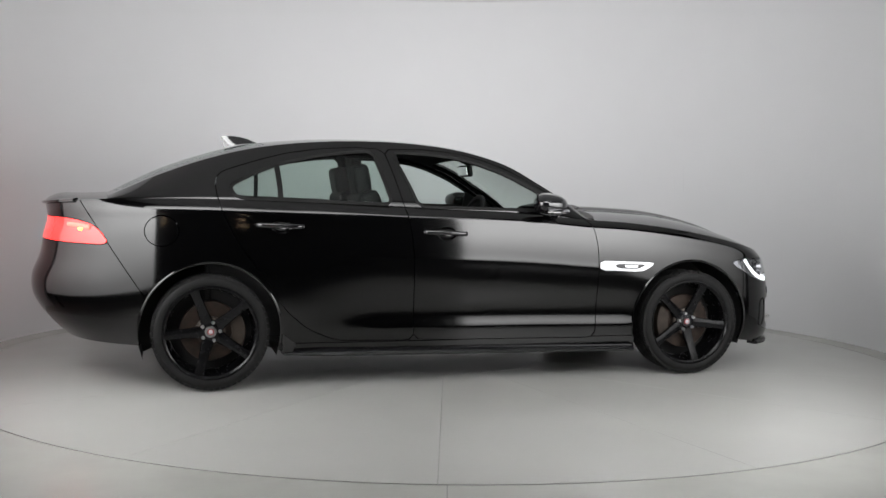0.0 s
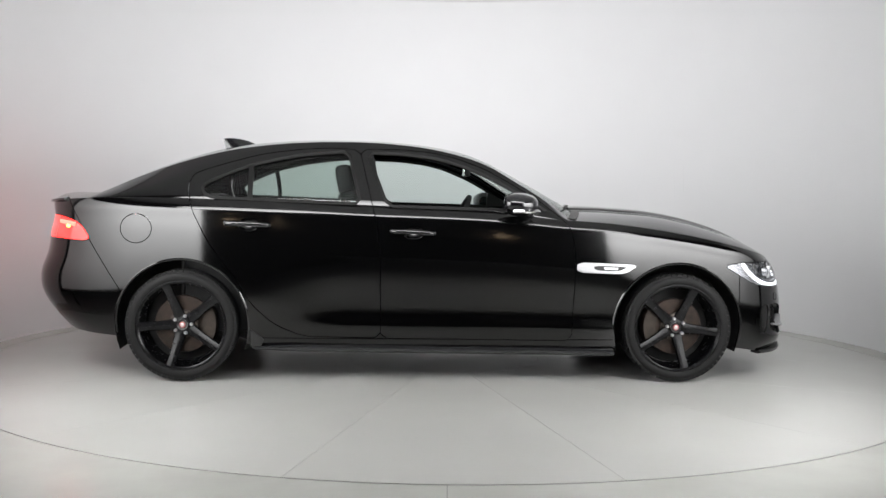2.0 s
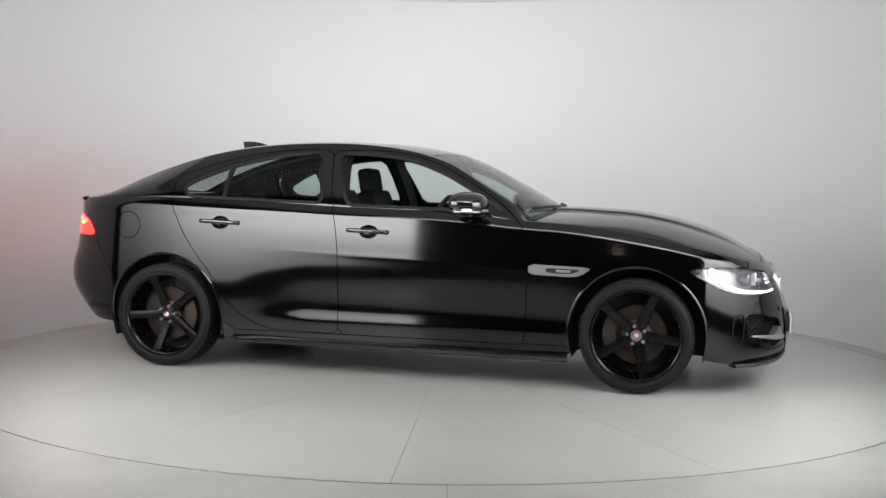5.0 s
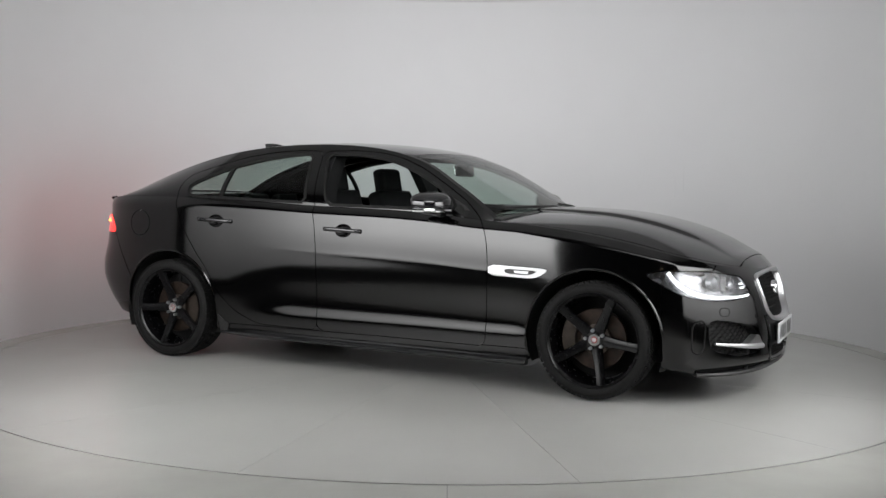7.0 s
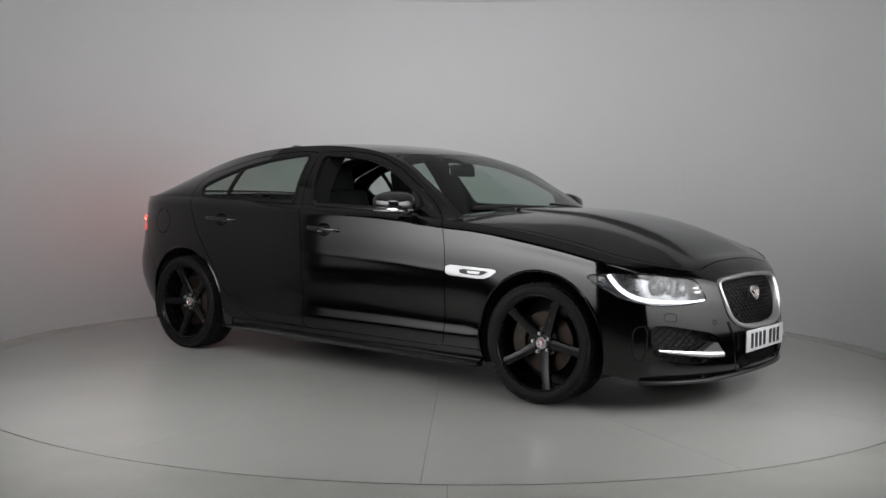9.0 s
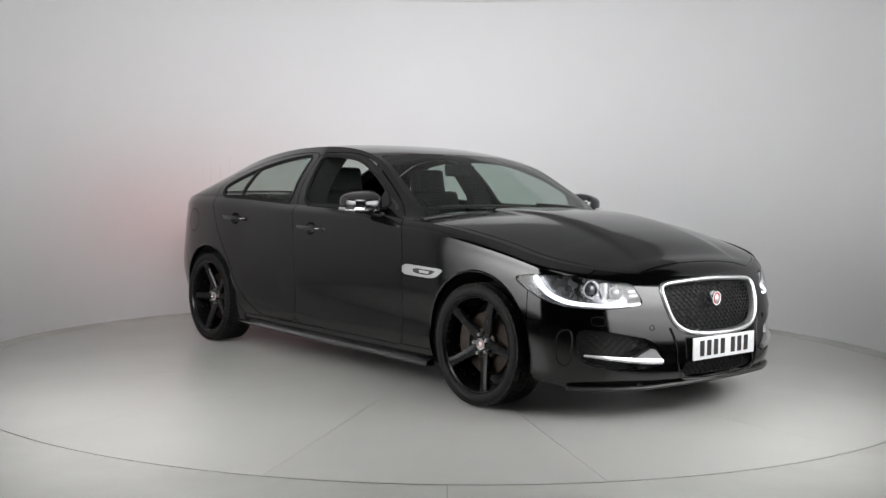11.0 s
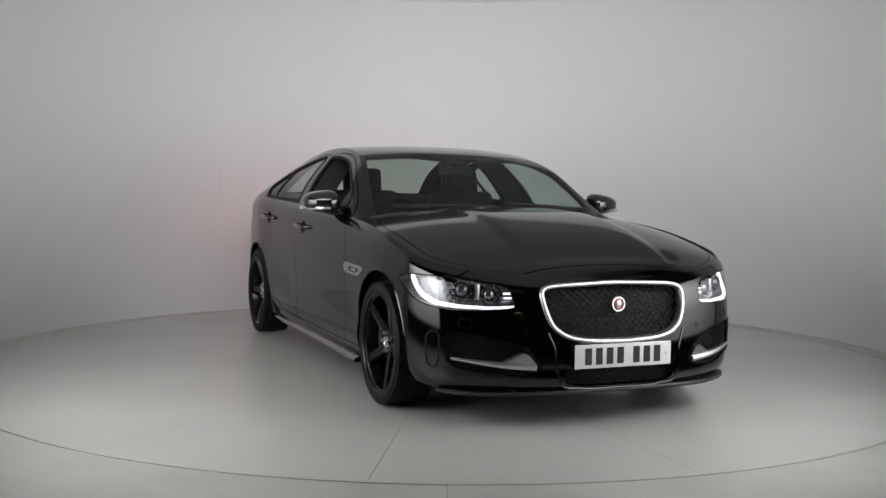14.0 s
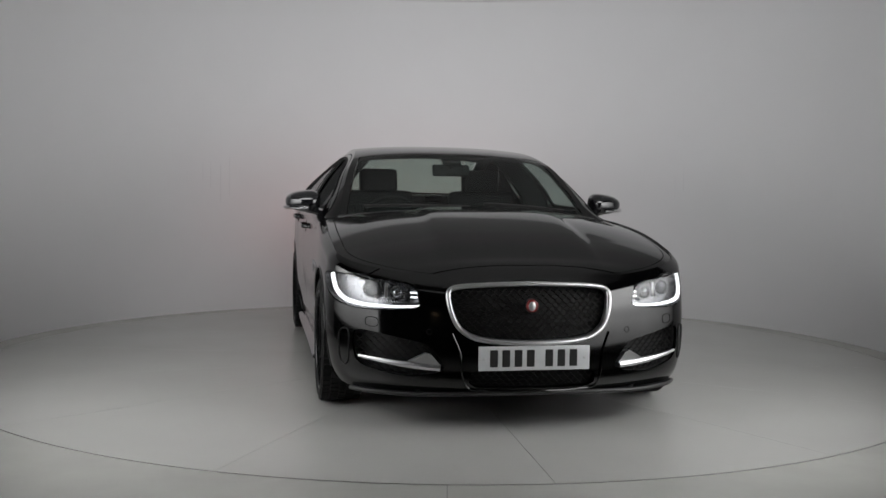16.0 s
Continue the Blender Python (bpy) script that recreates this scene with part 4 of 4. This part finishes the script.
ys = np.linspace(-0.80, 0.80, 70)
path = [Vector((front_x(y, 0.19) - 0.008 + 0.02 * min(abs(y) / 0.6, 1) * min(1, (0.82 - abs(y)) / 0.08), y, 0.176 - 0.012 * min(abs(y) / 0.5, 1) ** 2)) for y in ys]
part("front_lip", sweep(path, [(-0.010, -0.06), (-0.011, 0.006), (-0.004, 0.012), (0.006, 0.008), (0.010, -0.010), (0.006, -0.06)], (1, 0, 0)), SATIN, car, "black front lip spoiler")
edge = smooth_path([nose_point(y, z, 0.002) for y, z in ((-0.37, 0.45), (-0.335, 0.36), (-0.325, 0.26), (-0.30, 0.205), (-0.22, 0.192), (0, 0.19), (0.22, 0.192), (0.30, 0.205), (0.325, 0.26), (0.335, 0.36), (0.37, 0.45))], 60)
part("lower_grille_edge", sweep(edge, circle(0.0055, 8), (1, 0, 0)), PAINT, car)


# ---- flank details ----
def prism(outline, out0, out1, side=-1):
    """A plate on the flank, from an outline of the side view."""
    bm = bmesh.new()
    a = [bm.verts.new(flank_point(x, z, out1, side)) for x, z in outline]
    b = [bm.verts.new(flank_point(x, z, out0, side)) for x, z in outline]
    bm.faces.new(a), bm.faces.new(b[::-1])
    for i in range(len(a)):
        j = (i + 1) % len(a)
        bm.faces.new((a[i], b[i], b[j], a[j]))
    return bm


def side_vent(side):
    vent = new("side_vent")
    vent.parent = car
    vent["label"] = "bright silver wing vent with a dark slot"
    outer = rounded([(0.822, 0.695), (0.822, 0.637), (1.07, 0.629), (1.115, 0.640), (1.168, 0.674), (1.145, 0.684)], 1)
    part("vent_plate", prism(outer, -0.01, 0.005, side), SILVER, vent, smooth=False)
    slot = rounded([(0.915, 0.677), (0.925, 0.65), (1.05, 0.645), (1.085, 0.655), (1.115, 0.672)], 1)
    part("vent_slot", prism(slot, 0.0, 0.0065, side), SATIN, vent, "dark slot", smooth=False)
    part("vent_bar", prism([(0.975, 0.669), (0.98, 0.655), (1.055, 0.653), (1.06, 0.667)], 0.0, 0.009, side), SILVER, vent, smooth=False)


def door_handle(x, z, side):
    key = "front_door_cup" if x > -0.5 else "rear_door_cup"
    h = new("door_handle")
    h.parent = car
    h["label"] = "gloss black pull handle over a round recess"
    cup = P[key] if side < 0 else P[key].flipped()
    v = cup.v.copy()
    r = np.hypot((v[:, 0] - x) / 0.058, (v[:, 2] - z) / 0.04)
    v[:, 1] -= side * 0.032 * np.sqrt(np.clip(1 - r**2, 0, 1))
    Sheet(v, cup.f).make("recess", PAINT, h, "round recess", 0)
    zz = z + 0.006
    pts = [flank_point(x - 0.132, zz + 0.003, 0.0, side), flank_point(x - 0.118, zz + 0.003, 0.022, side), flank_point(x - 0.06, zz + 0.002, 0.034, side), flank_point(x, zz, 0.037, side), flank_point(x + 0.06, zz - 0.003, 0.034, side), flank_point(x + 0.108, zz - 0.006, 0.022, side), flank_point(x + 0.12, zz - 0.006, 0.0, side)]
    sc = [0.9] + [1.0] * 28 + [0.9]
    part("grip", sweep(smooth_path(pts, 30), circle(0.0125, 10, 0.55, 1.0), (0, 0, 1), False, sc), GLOSS, h)


def mirror(side):
    m = new("door_mirror")
    m.parent = car
    m["label"] = "gloss black door mirror with a pale indicator strip"
    c = Vector((0.475, -0.952, 1.022))
    bm = bmesh.new()
    rows = []
    n, k = 36, 18
    for i in range(k + 1):
        b = math.pi * (i / k - 0.5)
        ring = []
        for j in range(n):
            a = 2 * math.pi * j / n
            pw = lambda q, e: math.copysign(abs(q) ** e, q)
            y = pw(math.sin(b), 0.75)
            cy = abs(math.cos(b)) ** 0.75
            x, z = cy * pw(math.cos(a), 0.8), cy * pw(math.sin(a), 0.72)
            x = x * 0.11 if x > 0 else x * 0.085
            taper = 1 + 0.22 * y
            ring.append(bm.verts.new((c.x + x - 0.02 * (-y), c.y + y * 0.105, c.z + z * 0.064 * taper - 0.006 * x / 0.1)))
        rows.append(ring)
    for p, q in zip(rows, rows[1:]):
        for j in range(n):
            bm.faces.new((p[j], p[(j + 1) % n], q[(j + 1) % n], q[j]))
    bmesh.ops.remove_doubles(bm, verts=bm.verts, dist=0.0005)
    part("housing", bm if side < 0 else mirror_bm(bm), GLOSS, m, angle=80)
    pts = [(0.43, -1.058, 0.985), (0.50, -1.057, 0.985), (0.555, -1.027, 0.984), (0.586, -0.975, 0.983), (0.592, -0.925, 0.982)]
    bm = sweep(smooth_path(pts, 20), circle(0.010, 8, 0.9, 1.0), (0, 0, 1), False, [0.7 + 0.6 * (1 - abs(i / 19 - 0.35)) for i in range(20)])
    part("indicator", bm if side < 0 else mirror_bm(bm), CHROME, m, "pale glossy indicator strip")
    pts = [(0.50, -0.93, 0.968), (0.51, -0.88, 0.958), (0.535, -0.83, 0.952), (0.56, -0.775, 0.958)]
    bm = sweep(smooth_path(pts, 14), circle(0.022, 12, 1.6, 0.7), (0, 0, 1), False, [1.0 + 0.35 * (i / 13) for i in range(14)])
    part("arm", bm if side < 0 else mirror_bm(bm), GLOSS, m)
    bm = bmesh.new()
    box(bm, 0.416, 0.42, -1.02, -0.89, 0.985, 1.058, 0.002, 1)
    part("mirror_glass", bm if side < 0 else mirror_bm(bm), CHROME, m, "mirror glass")
    # sail panel where the mirror meets the window
    bm = bmesh.new()
    tri = [(0.47, 0.985), (0.66, 0.985), (0.63, 1.01), (0.47, 1.09)]
    a = [bm.verts.new((x, -(upper_y(x, z) + 0.004), z)) for x, z in tri]
    b = [bm.verts.new((x, -(upper_y(x, z) - 0.02), z)) for x, z in tri]
    bm.faces.new(a), bm.faces.new(b[::-1])
    for i in range(4):
        bm.faces.new((a[i], b[i], b[(i + 1) % 4], a[(i + 1) % 4]))
    part("sail_panel", bm if side < 0 else mirror_bm(bm), SATIN, m, smooth=False)


def window_trim(side):
    for poly in (FRONT_LIGHT, REAR_LIGHT):
        p = rounded(poly, 1)
        q = []
        for a, b in zip(p, np.roll(p, -1, 0)):
            n = max(1, int(np.hypot(*(b - a)) / 0.03))
            q += [a + (b - a) * i / n for i in range(n)]
        path = [Vector((x, -(upper_y(x, z) + 0.001), z)) for x, z in q]
        bm = sweep(path, [(-0.009, -0.012), (-0.009, 0.002), (0.009, 0.002), (0.009, -0.012)], (0, -1, 0.35), True)
        part("window_seal", bm if side < 0 else mirror_bm(bm), SEAL, car, "black rubber window seal")
    path = [Vector((x, -(upper_y(x, z) - 0.002), z)) for x, z in ((-1.045, 1.025), (-1.045, 1.1), (-1.05, 1.18), (-1.055, 1.235))]
    bm = sweep(path, [(-0.014, -0.012), (-0.014, 0.002), (0.014, 0.002), (0.014, -0.012)], (0, -1, 0.35))
    part("window_divider", bm if side < 0 else mirror_bm(bm), SEAL, car)


def skirt(side):
    xs = np.linspace(-1.02, 1.045, 50)
    path = [Vector((x, -(float(plan(x, 0.0)) + 0.012), 0.188 - 0.018 * (x + 1.0) / 2)) for x in xs]
    sc = [min(1, 0.35 + i / 8) for i in range(50)]
    bm = sweep(path, [(-0.03, -0.014), (0.024, -0.012), (0.03, 0.0), (0.022, 0.012), (-0.03, 0.03)], (0, 0, 1), False, sc)
    part("side_skirt", bm if side < 0 else mirror_bm(bm), GLOSS, car, "gloss black side skirt blade")
    bm = bmesh.new()
    pts = [(-1.035, 0.30), (-1.03, 0.19), (-0.985, 0.185), (-0.96, 0.24)]
    p = prism(pts, -0.06, 0.006)
    part("splash_guard", p if side < 0 else mirror_bm(p), SATIN, car, smooth=False)
    bm.free()


def arch_lip(x, side):
    path = []
    for i in range(41):
        a = radians(-12 + 204 * i / 40)
        px, pz = x + (ARCH_R + 0.004) * math.cos(a), HUB_Z + (ARCH_R + 0.004) * math.sin(a)
        if pz > float(low_z(px)) + 0.004:
            path.append(flank_point(px, pz, 0.0005))
    bm = sweep(path, [(-0.006, -0.02), (-0.006, 0.001), (0.0, 0.004), (0.006, 0.0), (0.006, -0.02)], (0, -1, 0))
    part("arch_lip", bm if side < 0 else mirror_bm(bm), PAINT, car)


for s in (-1, 1):
    side_vent(s)
    door_handle(-0.115, 0.852, s)
    door_handle(-1.045, 0.888, s)
    mirror(s)
    window_trim(s)
    skirt(s)
    for x in (BASE, -BASE):
        arch_lip(x, s)

# shark-fin aerial, boot lip, wipers
bm = bmesh.new()
rows = []
for x, z, w, b in ((-1.325, 1.412, 0.003, 1.345), (-1.30, 1.416, 0.012, 1.35), (-1.25, 1.415, 0.022, 1.36), (-1.20, 1.408, 0.026, 1.368), (-1.16, 1.398, 0.022, 1.372), (-1.125, 1.383, 0.008, 1.376)):
    rows.append([bm.verts.new((x + dx, y, zz)) for dx, y, zz in ((0.02, -w * 1.3, b), (0.01, -w * 0.9, (b + z) / 2), (0, -w * 0.25, z), (0, w * 0.25, z), (0.01, w * 0.9, (b + z) / 2), (0.02, w * 1.3, b))])
for p, q in zip(rows, rows[1:]):
    for j in range(6):
        bm.faces.new((p[j], p[(j + 1) % 6], q[(j + 1) % 6], q[j]))
bm.faces.new(rows[0]), bm.faces.new(rows[-1][::-1])
part("roof_aerial", bm, GLOSS, car, "gloss black shark-fin aerial")

half = [tail_path(k) for k in np.linspace(0.55, 1.0, 20)]
path = [Vector((x + 0.012, -y * 0.99, float(sh_z(x)) + 0.006)) for x, y in half] + [Vector((x + 0.012, y * 0.99, float(sh_z(x)) + 0.006)) for x, y in half[-2::-1]]
part("boot_spoiler", sweep(path, [(-0.03, -0.012), (-0.028, 0.001), (0.003, 0.008), (0.008, 0.004), (0.0, -0.02)], (0, 0, 1)), PAINT, car, "low black boot lip spoiler")

for y0, y1, u0, u1 in ((-0.62, -0.02, 0.745, 0.775), (0.08, 0.58, 0.745, 0.775)):
    pts = []
    for i in range(12):
        k = i / 11
        u = u0 + (u1 - u0) * k
        y = y0 + (y1 - y0) * k
        t = min(abs(y) / float(rail_y(u)), 0.98)
        q = roof_point(u, t)
        pts.append(Vector((q[0] + 0.008, y, q[2] + 0.014)))
    part("wiper", sweep(pts, [(-0.006, -0.008), (-0.006, 0.006), (0.006, 0.006), (0.006, -0.008)], (0.4, 0, 0.9)), SATIN, car, "black wiper blade")
for s in (-1, 1):
    path = [Vector((float(roof_point(0.795, t)[0]) + 0.012, s * float(rail_y(0.795)) * t, float(roof_point(0.795, t)[2]) + 0.0)) for t in np.linspace(0.0, 1.0, 24)]
    part("scuttle", sweep(path, [(-0.03, -0.02), (-0.03, 0.006), (0.02, 0.01), (0.03, -0.02)], (0, 0, 1)), SATIN, car, "black plastic scuttle panel")


# ---- cabin ----
def pad(cx, cy, cz, sx, sy, sz, tilt=0.0, bevel=0.04):
    bm = bmesh.new()
    box(bm, -sx / 2, sx / 2, -sy / 2, sy / 2, -sz / 2, sz / 2, bevel, 4)
    bmesh.ops.transform(bm, matrix=pose(cx, cy, cz, 0, tilt, 0), verts=bm.verts)
    return bm


def front_seat(y):
    s = new("front_seat")
    s.parent = car
    s["label"] = "black leather front seat"
    part("cushion", pad(-0.10, y, 0.50, 0.52, 0.50, 0.16, -6, 0.06), LEATHER, s)
    part("backrest", pad(-0.42, y, 0.80, 0.13, 0.48, 0.60, -18, 0.055), LEATHER, s)
    for k in (-1, 1):
        part("bolster", pad(-0.385, y + k * 0.21, 0.76, 0.14, 0.09, 0.46, -18, 0.04), LEATHER, s)
        part("headrest_post", sweep([(-0.50, y + k * 0.06, 1.05), (-0.515, y + k * 0.06, 1.13)], circle(0.007, 8), (1, 0, 0)), SILVER, s, "bright steel post")
    part("headrest", pad(-0.525, y, 1.155, 0.10, 0.27, 0.18, -10, 0.045), LEATHER, s)


for y in (-0.37, 0.37):
    front_seat(y)
rear = new("rear_seat")
rear.parent = car
rear["label"] = "black leather rear bench seat"
part("cushion", pad(-0.95, 0, 0.48, 0.5, 1.3, 0.16, -6, 0.05), LEATHER, rear)
part("backrest", pad(-1.27, 0, 0.74, 0.14, 1.24, 0.50, -22, 0.05), LEATHER, rear)
for y in (-0.36, 0.36, 0.0):
    part("headrest", pad(-1.40, y, 1.0, 0.09, 0.24, 0.11, -14, 0.035), LEATHER, rear)

bm = bmesh.new()
prof = [(0.30, 0.62), (0.27, 0.80), (0.31, 0.90), (0.42, 0.945), (0.70, 0.95), (0.95, 0.925), (0.95, 0.40), (0.45, 0.45)]
a = [bm.verts.new((x, -0.70, z)) for x, z in prof]
b = [bm.verts.new((x, 0.70, z)) for x, z in prof]
bm.faces.new(a[::-1]), bm.faces.new(b)
for i in range(len(a)):
    bm.faces.new((a[i], a[(i + 1) % 8], b[(i + 1) % 8], b[i]))
bmesh.ops.bevel(bm, geom=list(bm.edges), offset=0.025, segments=3, affect="EDGES")
dash = part("dashboard", bm, CABIN, car, "soft black dashboard")
bm = pad(0.36, -0.37, 0.955, 0.16, 0.36, 0.07, 0, 0.03)
part("instrument_hood", bm, CABIN, dash)

wheel_pose = pose(0.16, -0.37, 0.89, 0, -64, 0)
sw = new("steering_wheel")
sw.parent = car
sw["label"] = "black leather three-spoke steering wheel"
bm = sweep([wheel_pose @ Vector((0.185 * math.cos(a * 0.1309), 0.185 * math.sin(a * 0.1309), 0)) for a in range(48)], circle(0.016, 8), tuple(wheel_pose.to_3x3() @ Vector((0, 0, 1))), True)
part("wheel_ring", bm, LEATHER, sw)
bm = bmesh.new()
box(bm, -0.07, 0.07, -0.07, 0.07, -0.03, 0.03, 0.025, 3)
bmesh.ops.transform(bm, matrix=wheel_pose, verts=bm.verts)
part("wheel_boss", bm, CABIN, sw)
for a in (90, 270, 180):
    c, s = math.cos(radians(a)), math.sin(radians(a))
    bm = sweep([wheel_pose @ Vector((0.06 * c, 0.06 * s, 0)), wheel_pose @ Vector((0.18 * c, 0.18 * s, 0.0))], circle(0.018, 8, 1.0, 0.5), tuple(wheel_pose.to_3x3() @ Vector((0, 0, 1))))
    part("wheel_spoke", bm, CABIN, sw)

im = new("rear_view_mirror")
im.parent = car
im["label"] = "black interior mirror on the windscreen"
part("mirror_shell", pad(0.25, 0.0, 1.225, 0.035, 0.24, 0.075, -8, 0.02), CABIN, im)
part("mirror_face", pad(0.23, 0.0, 1.225, 0.004, 0.215, 0.058, -8, 0.0015), CHROME, im, "mirror glass")
part("mirror_stem", sweep([(0.26, 0, 1.24), (0.28, 0, 1.285)], circle(0.012, 8), (0, 1, 0)), CABIN, im)
part("sensor_cover", pad(0.25, 0.0, 1.288, 0.10, 0.12, 0.025, 25, 0.012), CABIN, im)

# lining, shelf, tub, door cards
for s in (-1, 1):
    bm = bmesh.new()
    rows = []
    for x, z in ((-0.33, 0.90), (-0.36, 1.06), (-0.385, 1.20), (-0.40, 1.31)):
        y = upper_y(x, max(z, float(sh_z(x)))) - 0.03
        rows.append([bm.verts.new((x + dx, s * (y - dy), z)) for dx, dy in ((0.05, 0.0), (0.035, 0.16), (-0.035, 0.16), (-0.05, 0.0))])
    for p, q in zip(rows, rows[1:]):
        for j in range(4):
            bm.faces.new((p[j], p[(j + 1) % 4], q[(j + 1) % 4], q[j]))
    bm.faces.new(rows[0]), bm.faces.new(rows[-1][::-1])
    part("pillar_trim", bm, CABIN, car, "black inner trim of the middle pillar")
P["roof"].moved(-0.028).both().make("headlining", CABIN, car, "dark grey headlining", 0)
bm = bmesh.new()
box(bm, -1.95, -1.36, -0.62, 0.62, 0.985, 1.0, 0.005)
part("parcel_shelf", bm, CABIN, car, "black parcel shelf")
bm = bmesh.new()
box(bm, -1.42, 0.95, -0.78, 0.78, 0.235, 0.27, 0.01)
part("cabin_floor", bm, CABIN, car)
bm = bmesh.new()
box(bm, -0.6, 0.5, -0.11, 0.11, 0.27, 0.60, 0.03, 3)
part("centre_console", bm, CABIN, car)
for s in (-1, 1):
    bm = bmesh.new()
    box(bm, -1.42, 0.95, s * 0.765 - 0.02, s * 0.765 + 0.02, 0.27, 0.925, 0.015, 2)
    part("door_card", bm, CABIN, car, "black inner door trim")
bm = bmesh.new()
box(bm, 0.95, 0.97, -0.74, 0.74, 0.25, 0.90, 0.004, 1)
part("bulkhead", bm, DARK, car)
bm = bmesh.new()
box(bm, -1.44, -1.42, -0.79, 0.79, 0.25, 1.0, 0.004, 1)
part("boot_bulkhead", bm, DARK, car)


# ---- what moves ----
OFFSET = Vector((-0.121, 0.002, 0.0))


def turn(t):
    return 15.46 - 5.888 * t - 0.0046 * (t - 8) ** 2


def motions():
    times = [0.5 * i for i in range(33)]
    spin = [(t, pose(0, 0, 0, 0, 0, turn(t))) for t in times]
    walk(turntable, spin)
    walk(car, [(t, m @ Matrix.Translation(OFFSET)) for t, m in spin])


motions()
